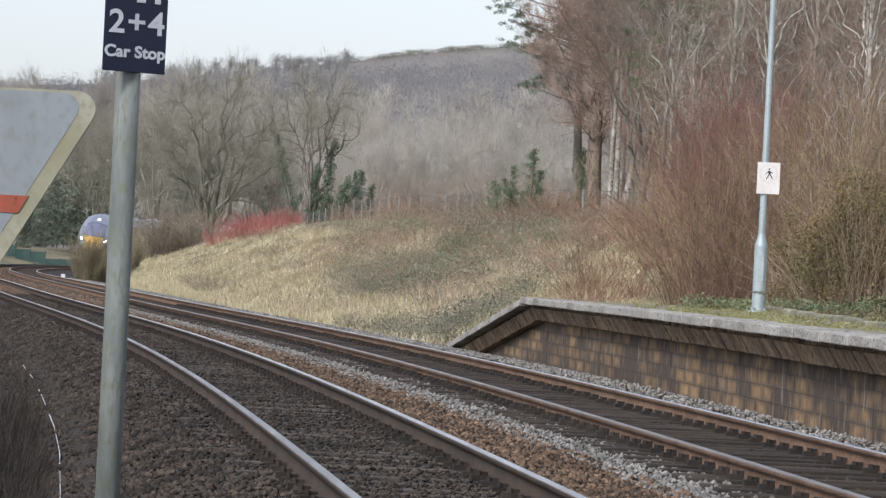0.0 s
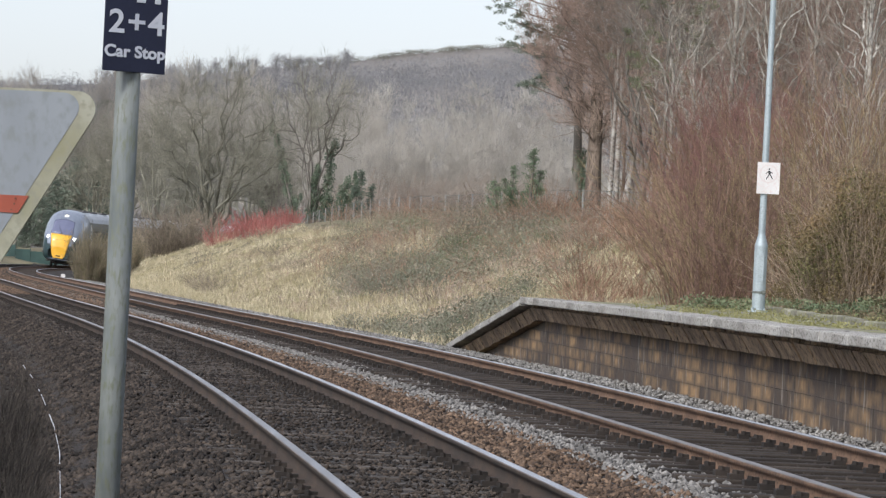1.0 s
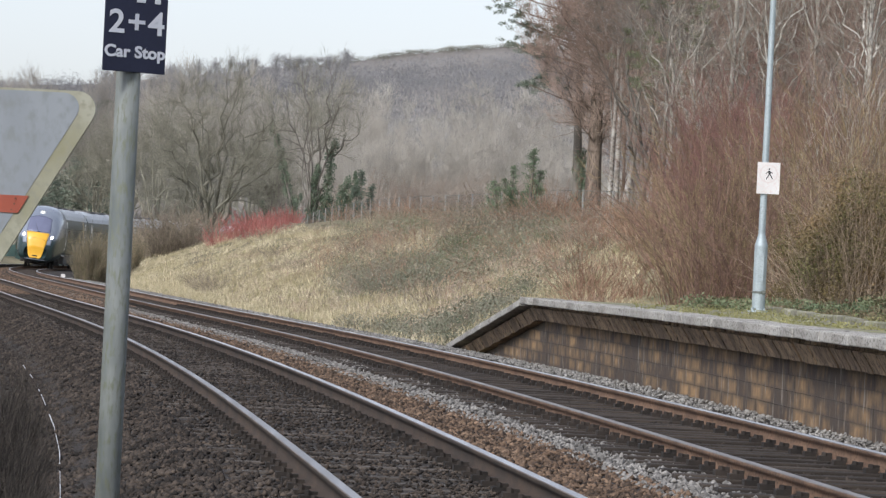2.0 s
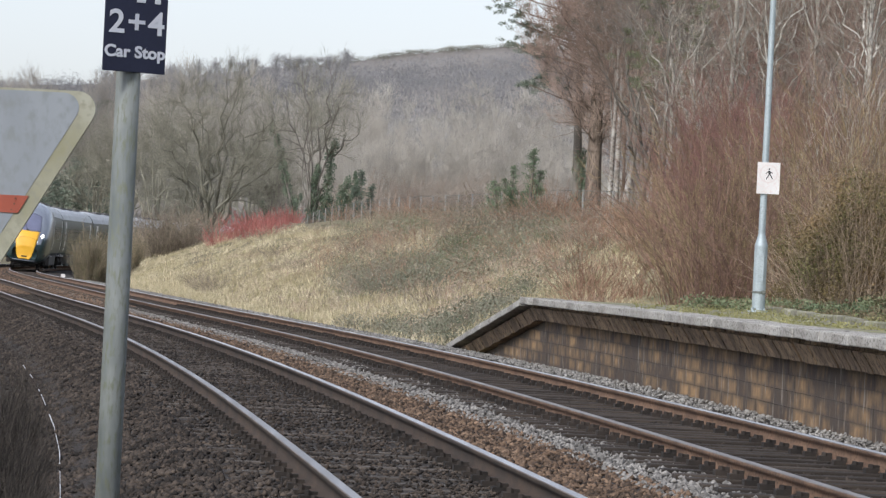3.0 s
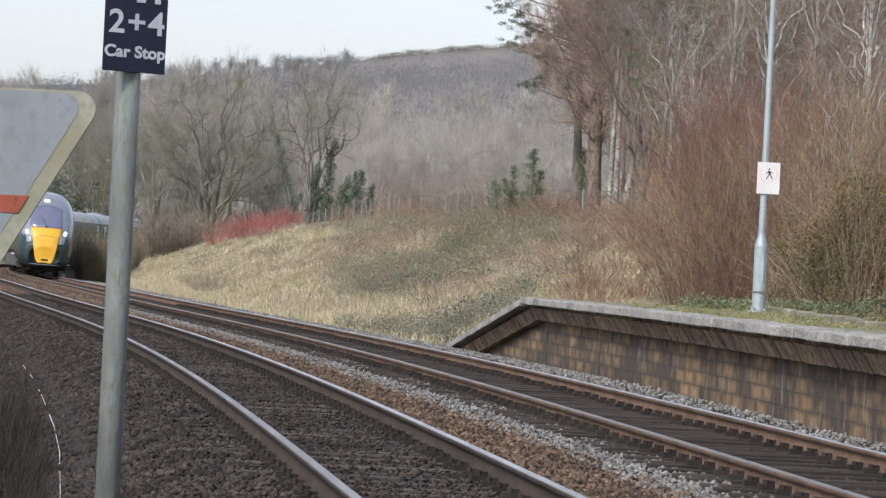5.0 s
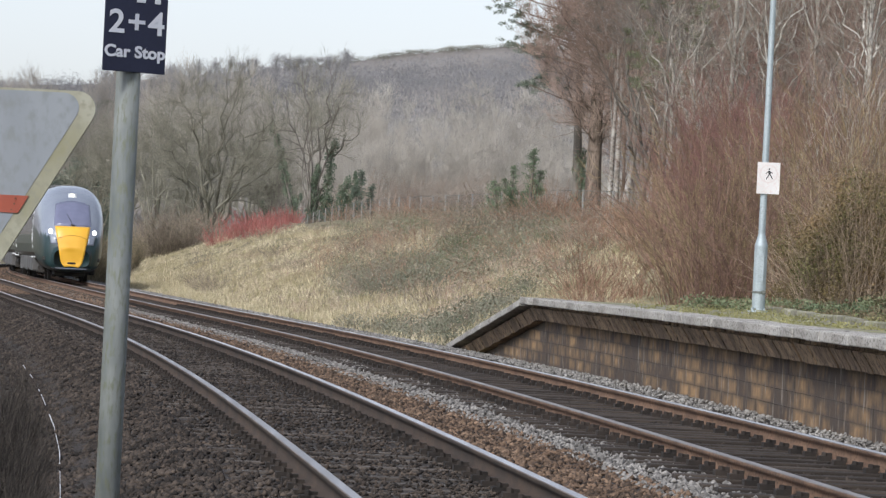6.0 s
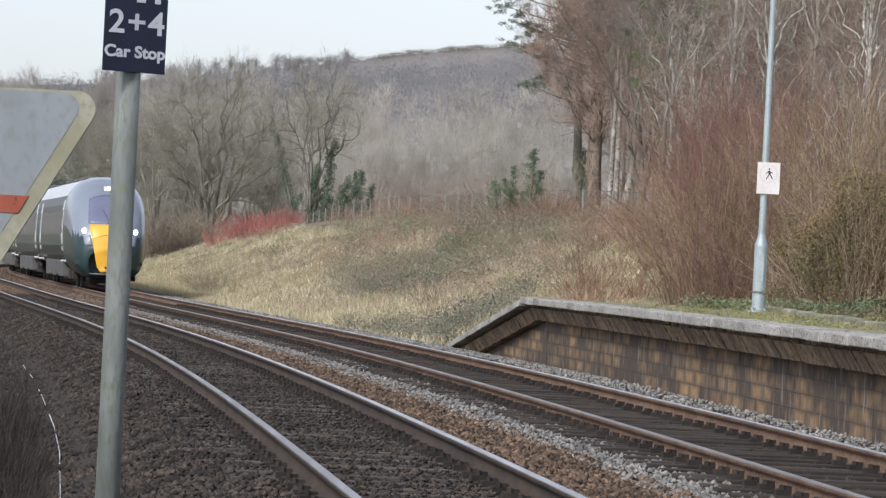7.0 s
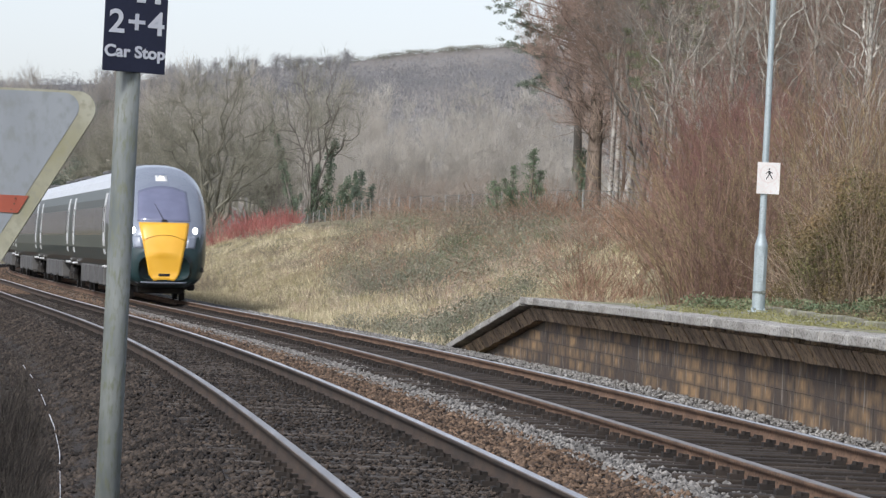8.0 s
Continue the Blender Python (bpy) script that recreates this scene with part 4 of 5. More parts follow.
def leaves(r, centre, rad, n, size, flat=1.0):
    """Small four-cornered leaves or sprays scattered in ellipsoids; centre and rad are rows."""
    c, q = np.asarray(centre, float), np.asarray(rad, float)
    i = r.randint(0, len(c), n)
    d = r.normal(0, 1, (n, 3))
    d /= np.linalg.norm(d, axis=1, keepdims=True)
    p = c[i] + d * q[i] * (r.rand(n, 1) ** 0.45)
    u = r.normal(0, 1, (n, 3))
    u /= np.linalg.norm(u, axis=1, keepdims=True)
    w = np.cross(u, r.normal(0, 1, (n, 3)))
    w /= np.maximum(np.linalg.norm(w, axis=1, keepdims=True), 1e-6)
    s = size * r.uniform(0.5, 1.3, (n, 1))
    v = np.stack([p - u * s, p + w * s * 0.5 * flat, p + u * s, p - w * s * 0.5 * flat], 1)
    return v.reshape(-1, 3), np.arange(n * 4).reshape(-1, 4)


def put(t, x, y, turn=0.0, s=1.0, first=False):
    m = Matrix.Translation((x, y, on_ground(x, y) - 0.05)) @ Matrix.Rotation(turn, 4, "Z")
    o = t if first else copy_thing(t, Matrix())
    o.matrix_world = m @ Matrix.Diagonal((s, s, s, 1))
    return o


# trees grown towards places inside their crowns
def bezier(p0, p1, p2, n):
    t = np.linspace(0, 1, n + 1)[None, :, None]
    return p0[:, None] * (1 - t) ** 2 + 2 * p1[:, None] * t * (1 - t) + p2[:, None] * t * t


def rows_of(pts, r0, r1, power=0.8):
    """Tapered pieces along each of many lines; pts is (lines, points, 3)."""
    n = pts.shape[1] - 1
    k = (np.arange(n + 1) / n) ** power
    ra = r0[:, None] + (r1 - r0)[:, None] * k[None]
    return np.concatenate([pts[:, :-1].reshape(-1, 3), pts[:, 1:].reshape(-1, 3), ra[:, :-1].reshape(-1, 1), ra[:, 1:].reshape(-1, 1)], 1)


def unit(v):
    return v / np.maximum(np.linalg.norm(v, axis=-1, keepdims=True), 1e-6)


def crowned(seed, trunk_h, rad, cz, radii, limbs, boughs, twigs, thin, up=0.25, twig_len=(0.5, 1.2), low=-0.35, steep=0.35, subs=2, stout=0.55, span=0.3, inner=5):
    """Rows of trunk and limbs, of boughs and of twigs for a bare tree with a full crown."""
    r = np.random.RandomState(seed)
    c, R = np.array([0, 0, cz]), np.array(radii, float)
    q = np.linspace(0, 1, 5)
    tp = np.stack([np.cumsum(r.normal(0, rad * 0.25, 5)), np.cumsum(r.normal(0, rad * 0.25, 5)), -0.3 + (trunk_h + 0.3) * q], -1)
    wood = [rows_of(tp[None], np.array([rad * 1.25]), np.array([rad * (0.85 - 0.6 * span)]))]
    # limbs
    k = np.arange(limbs)
    cosz = 1 - (k + 0.5) / limbs * (1 - low) * 0.9
    sinz = np.sqrt(np.maximum(0, 1 - cosz ** 2))
    az = k * 2.4 + r.uniform(-0.4, 0.4, limbs)
    target = c + R * np.stack([sinz * np.cos(az), sinz * np.sin(az), cosz], -1) * r.uniform(0.78, 0.95, (limbs, 1))
    # the lower a limb's place, the lower it leaves the trunk
    e = 1 - span * np.clip((k + r.uniform(0, 3, limbs)) / limbs, 0, 1)
    start = np.stack([np.interp(e, q, tp[:, m]) for m in range(3)], -1)
    d = target - start
    ln = np.linalg.norm(d, axis=1, keepdims=True)
    ctrl = start + d * 0.42 + np.array([0, 0, 1.0]) * ln * steep * (0.4 + sinz[:, None])
    pts = bezier(start, ctrl, target, 9)
    pts[:, 1:-1] += r.normal(0, 0.022, pts[:, 1:-1].shape) * ln[:, None]
    r0, r1 = rad * stout * r.uniform(0.7, 1.25, limbs), np.full(limbs, thin * 1.4)
    wood.append(rows_of(pts, r0, r1))
    node = pts[:, 2:].reshape(-1, 3)
    ndir = unit(pts[:, 2:] - pts[:, 1:-1]).reshape(-1, 3)
    nrad = (r0[:, None] + (r1 - r0)[:, None] * (np.arange(2, 10) / 9)[None] ** 0.8).ravel()
    # boughs reach from the nearest limb to their own places
    dv = unit(r.normal(0, 1, (boughs * 2, 3)))
    dv = dv[dv[:, 2] > low - 0.15][:boughs]
    tg = c + R * dv * (r.rand(len(dv), 1) ** 0.4)
    gap = np.linalg.norm(tg[:, None] - node[None], axis=2) + 1.2 * np.maximum(0, node[None, :, 2] - tg[:, None, 2] + 0.3)
    j = np.argmin(gap + r.uniform(0, 0.5, gap.shape), 1)
    s, e = node[j], tg
    ln = np.linalg.norm(e - s, axis=1, keepdims=True)
    bp = bezier(s, s + ndir[j] * ln * 0.28 + (e - s) * 0.28, e, 5)
    bp[:, 1:-1] += r.normal(0, 0.035, bp[:, 1:-1].shape) * ln[:, None]
    bough = rows_of(bp, np.minimum(nrad[j] * 0.65, thin * (1.6 + 1.2 * ln[:, 0])), np.full(len(s), thin))
    # twigs
    bn = np.concatenate([bp[:, 1:].reshape(-1, 3), pts[:, inner:].reshape(-1, 3)])
    bd = np.concatenate([unit(bp[:, 1:] - bp[:, :-1]).reshape(-1, 3), unit(pts[:, inner:] - pts[:, inner - 1:-1]).reshape(-1, 3)])
    j = r.randint(0, len(bn), twigs)
    d = unit(bd[j] + r.normal(0, 0.5, (twigs, 3)) + np.array([0, 0, up]))
    ln = r.uniform(*twig_len, (twigs, 1))
    p0 = bn[j]
    p1 = p0 + d * ln * 0.5
    d2 = unit(d + r.normal(0, 0.25, (twigs, 3)) + np.array([0, 0, up]))
    p2 = p1 + d2 * ln * 0.5
    fine = [rows_of(np.stack([p0, p1, p2], 1), np.full(twigs, thin * 0.8), np.full(twigs, thin * 0.4))]
    for m in range(subs):
        d3 = unit(d2 + r.normal(0, 0.55, (twigs, 3)) + np.array([0, 0, up]))
        b = p0 + (p1 - p0) * r.uniform(0.2, 1.0, (twigs, 1)) if m % 2 else p1 + (p2 - p1) * r.uniform(0, 0.8, (twigs, 1))
        fine.append(rows_of(np.stack([b, b + d3 * ln * r.uniform(0.3, 0.6, (twigs, 1))], 1), np.full(twigs, thin * 0.55), np.full(twigs, thin * 0.3)))
    return np.concatenate(wood), bough, np.concatenate(fine)


def crown_tree(name, label, bark, twig_mat, group="", **kw):
    wood, bough, fine = crowned(**kw)
    t = thing(name, Matrix(), label, "tree", group)
    part("trunk", mesh("trunk", *tubes(wood, 7), bark, smooth=True), None, t)
    tagged(part("branchwork", mesh("branchwork", *tubes(bough, 4), bark), None, t), kind="stuff")
    tagged(part("twiggery", mesh("twiggery", *tubes(fine, 3), twig_mat), None, t), kind="stuff")
    return t


def ivy_on(t, seed, spots, n, size):
    """Ivy leaves round places (x, y, z, rx, ry, rz) on a tree."""
    r = np.random.RandomState(seed)
    v, f = leaves(r, [s[:3] for s in spots], [s[3:] for s in spots], n, size)
    part("ivy", mesh("ivy", v, f, M["ivy"]), None, t, "dark green ivy on the stems")


# the broad bare tree and its neighbours beyond the bank
oak = crown_tree("bare_tree", "broad bare deciduous tree with spreading limbs", M["bark_green"], M["bark_moss"], seed=11, trunk_h=2.2, rad=0.36, cz=9.3, radii=(6.2, 6.2, 6.9),
                 limbs=17, boughs=330, twigs=3000, thin=0.012, low=-0.55, steep=0.26, twig_len=(0.6, 1.9), up=0.35, stout=0.42)
put(oak, px(-54.6, 330), 330, 0.4, 1.0, True)
side = crown_tree("bare_tree", "slender bare tree with a rounded twiggy crown", M["bark_moss"], M["bark_moss"], seed=12, trunk_h=3.6, rad=0.22, cz=8.2, radii=(3.6, 3.6, 5.2),
                  limbs=11, boughs=180, twigs=1700, thin=0.011, low=-0.5, twig_len=(0.5, 1.6), up=0.35, stout=0.4)
for i, (a, y, turn, s) in enumerate(((-68.6, 345, 0.0, 1.06), (-75.5, 350, 2.0, 1.0), (-82, 352, 3.3, 0.95), (-61.5, 352, 5.1, 0.95), (-46.5, 372, 1.1, 0.92), (-40.0, 385, 2.7, 0.86),
                                     (-24.5, 392, 0.6, 0.66), (-101, 380, 4.3, 1.0))):
    put(side, px(a, y), y, turn, s, i == 0)

# ivy-clad group
ivyt = crown_tree("ivy_clad_tree", "bare tree with stems clad in dark green ivy", M["bark"], M["bark_moss"], seed=13, trunk_h=1.2, rad=0.2, cz=7.0, radii=(2.8, 2.8, 5.0),
                  limbs=9, boughs=110, twigs=900, thin=0.011, low=-0.1, steep=0.3, twig_len=(0.5, 1.4), up=0.4, stout=0.35)
_r = np.random.RandomState(6)
IVY_STEMS = ((-0.5, -2.3, 7.4, 0.30), (0.0, 0.2, 5.2, 0.34), (0.5, 1.1, 6.6, 0.40), (0.9, 1.9, 4.6, 0.42), (0.3, 0.8, 3.6, 0.5), (1.1, 2.6, 4.9, 0.2))
_spots, _rows = [], []
for x0, x1, top, w in IVY_STEMS:
    e = np.linspace(0, 1, 12)
    xs = x0 + (x1 - x0) * e ** 1.3
    for k in range(12):
        _spots.append((xs[k] + _r.normal(0, 0.06), _r.normal(0, 0.15), top * e[k], w * (1.5 - 0.8 * e[k]), w * 1.2, 0.42))
    _rows += [(xs[k], 0, top * e[k], xs[k + 1], 0, top * e[k + 1], 0.13 - 0.009 * k, 0.12 - 0.009 * k) for k in range(11)]
part("stems", mesh("stems", *tubes(_rows, 6), M["bark"]), None, ivyt)
ivy_on(ivyt, 3, _spots, 24000, 0.06)
put(ivyt, px(-31.6, 365), 365, 0.0, 1.55, True)
put(ivyt, px(-40.2, 372), 372, 3.0, 0.95)


def evergreen(name, label, seed, stems, n, size, material):
    """Sprays of leaves thinning upwards round leaning stems (x0, x1, height, half width)."""
    r = np.random.RandomState(seed)
    t = thing(name, Matrix(), label, "shrub")
    rows, spots = [], []
    for x0, x1, top, w in stems:
        y0, y1 = r.normal(0, w * 0.4), r.normal(0, w * 0.8)
        e = np.linspace(0, 1, 10)
        p = np.stack([x0 + (x1 - x0) * e, y0 + (y1 - y0) * e, top * e], -1)
        part("stem", mesh("stem", *tubes([(*p[k], *p[k + 1], 0.07 - 0.006 * k, 0.065 - 0.006 * k) for k in range(9)], 5), M["bark"]), None, t)
        for k in range(90):
            u = r.uniform(0.03, 1.0)
            a, q = r.uniform(0, 6.283), w * (1.1 - 0.85 * u) * r.uniform(0.2, 1.1)
            b = p[0] + (p[-1] - p[0]) * u
            o = b + np.array([math.cos(a) * q, math.sin(a) * q, r.uniform(0.05, 0.3) * w])
            rows.append((*b, *o, 0.02, 0.008))
            s = w * r.uniform(0.16, 0.32)
            spots.append((*o, s * 1.3, s * 1.3, s * 0.7))
    tagged(part("branchwork", mesh("branchwork", *tubes(rows, 4), M["bark"]), None, t), kind="stuff")
    v, f = leaves(r, [s[:3] for s in spots], [s[3:] for s in spots], n, size, 0.7)
    part("foliage", mesh("foliage", v, f, material), None, t)
    return t


ev = evergreen("evergreen_shrub", "green leafy evergreen bush beside the fence", 21, ((0.0, 0.1, 2.5, 0.46), (-0.1, 0.35, 1.9, 0.42), (-0.9, -1.0, 1.5, 0.5), (-0.55, -0.5, 1.3, 0.4)), 15000, 0.026, M["bush_green"])
put(ev, px(19.6, 140), 140, 0.0, 1.12, True)
put(ev, px(16.0, 150), 150, 2.6, 0.75)
con = evergreen("dark_conifer", "dark dense conifer beyond the line", 22, ((0, 0.2, 8.5, 1.9), (-1.6, -2.0, 6.6, 1.7), (1.5, 1.9, 7.2, 1.8), (0.4, 0.6, 5.0, 2.4)), 15000, 0.13, M["needle"])
for i, (a, y, turn, s) in enumerate(((-87.0, 400, 0.0, 1.0), (-83.0, 405, 2.0, 0.8), (-92.0, 410, 1.0, 0.9), (-78.5, 380, 3.0, 0.62), (-86.0, 560, 1.0, 1.5), (-98.0, 390, 3.0, 0.7))):
    put(con, px(a, y), y, turn, s, i == 0)
spire = evergreen("dark_conifer", "slim dark conifer at the valley edge", 23, ((0, 0.1, 4.9, 0.75), (0.1, -0.3, 3.6, 0.8)), 9000, 0.06, M["needle"])
put(spire, px(-20.3, 345), 345, 0.0, 1.12, True)
put(spire, px(-17.3, 347), 347, 2.0, 0.95)

# tall trees above the fence
great = crown_tree("tall_tree", "tall tree with stout trunk and dense reddish upswept twigs", M["bark_trunk"], M["twig_red"], seed=31, trunk_h=10.5, rad=0.29, cz=8.6, radii=(3.3, 3.3, 6.4),
                   limbs=64, boughs=640, twigs=11500, thin=0.0062, low=-0.96, steep=0.06, up=0.5, twig_len=(0.4, 1.1), stout=0.11, span=0.74, inner=1)
put(great, px(34.9, 165), 165, 0.0, 1.0, True)


def pine_sprays(t, seed, clumps, n, size, base, material):
    """Needle clumps (x, z) at the ends of drooping boughs."""
    r = np.random.RandomState(seed)
    spots, rows = [], []
    for x, z in clumps:
        y = r.uniform(-0.6, 0.6)
        p0, p2 = np.array([[0, 0, z - base]]), np.array([[x, y, z]])
        b = bezier(p0, (p0 + p2) / 2 + np.array([0, 0, -0.2]), p2, 5)
        rows.append(rows_of(b, np.array([0.05]), np.array([0.014])))
        for k in range(12):
            spots.append((x + r.normal(0, 0.36), y + r.normal(0, 0.36), z + r.normal(0, 0.2), 0.2, 0.2, 0.11))
    for b in rows:
        part("bough", mesh("bough", *tubes(b, 5), M["bark_red"]), None, t)
    v, f = leaves(r, [s[:3] for s in spots], [s[3:] for s in spots], n, size, 0.35)
    part("needles", mesh("needles", v, f, material), None, t, "green pine needles")


pine_sprays(great, 5, ((-3.8, 7.9), (-3.4, 7.3), (-2.7, 7.1), (-3.1, 6.5), (-2.0, 6.8), (-2.4, 6.2), (-3.6, 8.4), (-1.5, 7.4), (-2.7, 4.9), (-2.1, 5.0), (1.0, 7.9), (1.8, 7.7), (2.6, 7.8), (3.2, 6.6), (3.5, 5.8), (3.1, 5.2), (3.9, 5.4)), 11000, 0.075, 0.8, M["needle"])
ivytrunk = crown_tree("ivy_clad_tree", "straight trunk wrapped in ivy", M["bark"], M["twig_red"], seed=33, trunk_h=8.0, rad=0.19, cz=8.0, radii=(1.9, 1.9, 4.6),
                      limbs=10, boughs=130, twigs=1300, thin=0.0065, low=-0.7, up=0.5, stout=0.2, span=0.6)
ivy_on(ivytrunk, 4, [(_r.normal(0, 0.06), _r.normal(0, 0.06), z, 0.29, 0.29, 0.25) for z in np.linspace(0.2, 2.5, 14)], 6000, 0.045)
put(ivytrunk, px(31.3, 168), 168, 0.0, 1.0, True)
birch = crown_tree("pale_tree", "slim pale-barked bare tree", M["bark_pale"], M["bark_red"], seed=34, trunk_h=8.6, rad=0.085, cz=7.6, radii=(1.7, 1.7, 4.6),
                   limbs=9, boughs=100, twigs=1000, thin=0.0065, low=-0.5, up=0.4, steep=0.2, stout=0.28, span=0.66)
r0 = random.Random(5)
spots = [(38.8, 150), (40.3, 152), (53.0, 132), (54.6, 130), (66.0, 150), (72, 152), (79, 155), (86, 148), (101.2, 126), (103.4, 140)]
for i, (a, y) in enumerate(spots):
    put(birch, px(a, y), y, r0.uniform(0, 6), r0.uniform(0.85, 1.15), i == 0)
# the low-branching tree by the fence
fork = crown_tree("bare_tree", "low-forking bare tree with crooked dark limbs", M["bark"], M["bark_red"], seed=38, trunk_h=1.3, rad=0.17, cz=5.2, radii=(2.5, 2.5, 3.6),
                  limbs=10, boughs=170, twigs=1600, thin=0.0065, low=-0.25, steep=0.2, up=0.2, stout=0.45)
put(fork, px(46.0, 142), 142, 0.9, 1.0, True)
put(fork, px(60.0, 146), 146, 2.9, 1.05)
brown = crown_tree("bare_tree", "grey-brown twiggy bare tree with pale crooked limbs", M["bark_pale"], M["twig_pale"], seed=35, trunk_h=7.5, rad=0.12, cz=7.8, radii=(2.6, 2.6, 5.4),
                   limbs=17, boughs=150, twigs=1200, thin=0.0065, low=-0.7, up=0.3, steep=0.18, stout=0.3, span=0.65)
for i, (a, y) in enumerate([(48, 165), (56, 160), (63, 166), (71, 158), (79, 165), (87, 158), (94, 164), (101, 158), (108, 165)]):
    put(brown, px(a, y), y, r0.uniform(0, 6), r0.uniform(0.85, 1.15), i == 0)
redt = crown_tree("bare_tree", "red-brown bare tree with fine upright twigs", M["bark_red"], M["twig_red"], seed=36, trunk_h=4.6, rad=0.085, cz=5.4, radii=(2.2, 2.2, 4.0),
                  limbs=16, boughs=150, twigs=1500, thin=0.006, low=-0.7, up=0.5, steep=0.2, stout=0.25, span=0.7)
for i, (a, y) in enumerate([(42, 172), (49, 150), (58, 124), (66, 128), (74, 126), (88, 126), (97, 122)]):
    put(redt, px(a, y), y, r0.uniform(0, 6), r0.uniform(0.75, 1.0), i == 0)
ash = crown_tree("pale_tree", "bare tree with pale crooked trunk and limbs", M["bark_ash"], M["twig_pale"], seed=41, trunk_h=6.5, rad=0.10, cz=6.2, radii=(2.0, 2.0, 4.0),
                 limbs=13, boughs=80, twigs=420, thin=0.0065, low=-0.6, up=0.2, steep=0.15, stout=0.42, span=0.6)
for i, (a, y, s) in enumerate(((98.8, 117, 1.0), (74.5, 121, 0.95), (66.0, 123, 1.05), (85.5, 124, 1.0), (57.5, 121, 0.85), (106.5, 122, 1.0), (52.5, 116, 0.7))):
    put(ash, px(a, y), y, r0.uniform(0, 6), s, i == 0)
# green pine boughs among the bare crowns
gpine = crown_tree("pine", "pine with olive-green sprays among bare trees", M["bark"], M["bark"], seed=39, trunk_h=7.0, rad=0.075, cz=6.5, radii=(1.5, 1.5, 3.2), limbs=14, boughs=110, twigs=900, thin=0.006, low=-0.6, steep=0.15, stout=0.25, span=0.6)
pine_sprays(gpine, 8, ((-0.6, 6.0), (0.4, 5.6), (-0.9, 5.1), (0.2, 4.8), (-0.3, 6.8), (0.8, 6.5), (0.0, 7.6), (-1.0, 7.3), (1.2, 7.2), (-0.5, 4.3)), 8000, 0.05, 0.4, M["pine_green"])
put(gpine, px(50.6, 117), 117, 0.0, 0.92, True)
put(gpine, px(44.0, 150), 150, 2.0, 1.3)
put(gpine, px(93.0, 140), 140, 4.0, 1.1)
# stump of a pale cut trunk by the fence
st = thing("dead_tree", Matrix.Translation((px(41.9, 144), 144, on_ground(px(41.9, 144), 144))), "pale leaning dead trunk broken off short", "tree trunk")
v, f = tubes([(0, 0, -0.1, 0.12, 0, 0.7, 0.16, 0.13), (0.12, 0, 0.7, 0.3, 0, 1.7, 0.13, 0.09), (0.3, 0, 1.7, 0.35, 0, 1.82, 0.09, 0.03)], 9)
part("wood", mesh("wood", v, f, M["bark_pale"], smooth=True), None, st)


# shrubs: sheaves of upright stems
def shrub_mesh(seed, h, w, n, rad, material, twigs=5, bend=0.25):
    """Stems fanning and arching from one base, each with short rising twigs."""
    r = np.random.RandomState(seed)
    a, q = r.uniform(0, 6.283, n), r.rand(n) ** 0.6
    out = np.stack([np.cos(a), np.sin(a), 0 * a], -1) * (q * w * 0.5)[:, None]
    ln = (h * r.uniform(0.5, 1.05, n) * (1 - 0.25 * q))[:, None]
    up = np.array([0, 0, 1.0])
    p0 = out * 0.6 - up * 0.1
    p2 = p0 + out * 0.9 + up * ln + r.normal(0, bend * 0.35, (n, 3)) * ln
    p1 = p0 + out * 0.2 + up * ln * 0.62 + r.normal(0, bend * 0.12, (n, 3)) * ln
    pts = bezier(p0, p1, p2, 4)
    pts[:, 1:-1] += r.normal(0, 0.02, pts[:, 1:-1].shape) * ln[:, None]
    segs = rows_of(pts, np.full(n, rad), np.full(n, rad * 0.35), 1.0)
    m = n * twigs
    i, k = np.repeat(np.arange(n), twigs), r.randint(0, 4, m)
    b = pts[i, k] + (pts[i, k + 1] - pts[i, k]) * r.rand(m, 1)
    d = unit(unit(pts[i, k + 1] - pts[i, k]) * 0.9 + r.normal(0, 0.42, (m, 3)))
    lt = ln[i] * r.uniform(0.05, 0.17, (m, 1))
    c = b + d * lt * 0.55
    e = c + unit(d + r.normal(0, 0.3, (m, 3)) + up * 0.2) * lt * 0.45
    fine = rows_of(np.stack([b, c, e], 1), np.full(m, rad * 0.5), np.full(m, rad * 0.28))
    return mesh("branchwork", *tubes(segs, 3), material), mesh("twiggery", *tubes(fine, 3), material)


def shrub_bank(name, label, meshes, spots, scale=(0.8, 1.2), group=""):
    r = random.Random(len(spots) * 7 + len(name))
    for i, (x, y) in enumerate(spots):
        ob = thing(name, Matrix(), label, "shrub", group)
        for me in meshes[i % len(meshes)]:
            tagged(part(me.name.split(".")[0], me, None, ob), kind="stuff")
        s = r.uniform(*scale)
        ob.matrix_world = Matrix.Translation((x, y, on_ground(x, y))) @ Matrix.Rotation(r.uniform(0, 6.28), 4, "Z") @ Matrix.Diagonal((s, s, s * r.uniform(0.85, 1.1), 1))


def scatter(n, a0, a1, y0, y1, seed):
    r = random.Random(seed)
    out = []
    for i in range(n):
        y = r.uniform(y0, y1)
        out.append((px(a0 + (a1 - a0) * (i + r.random()) / n, y), y))
    return out


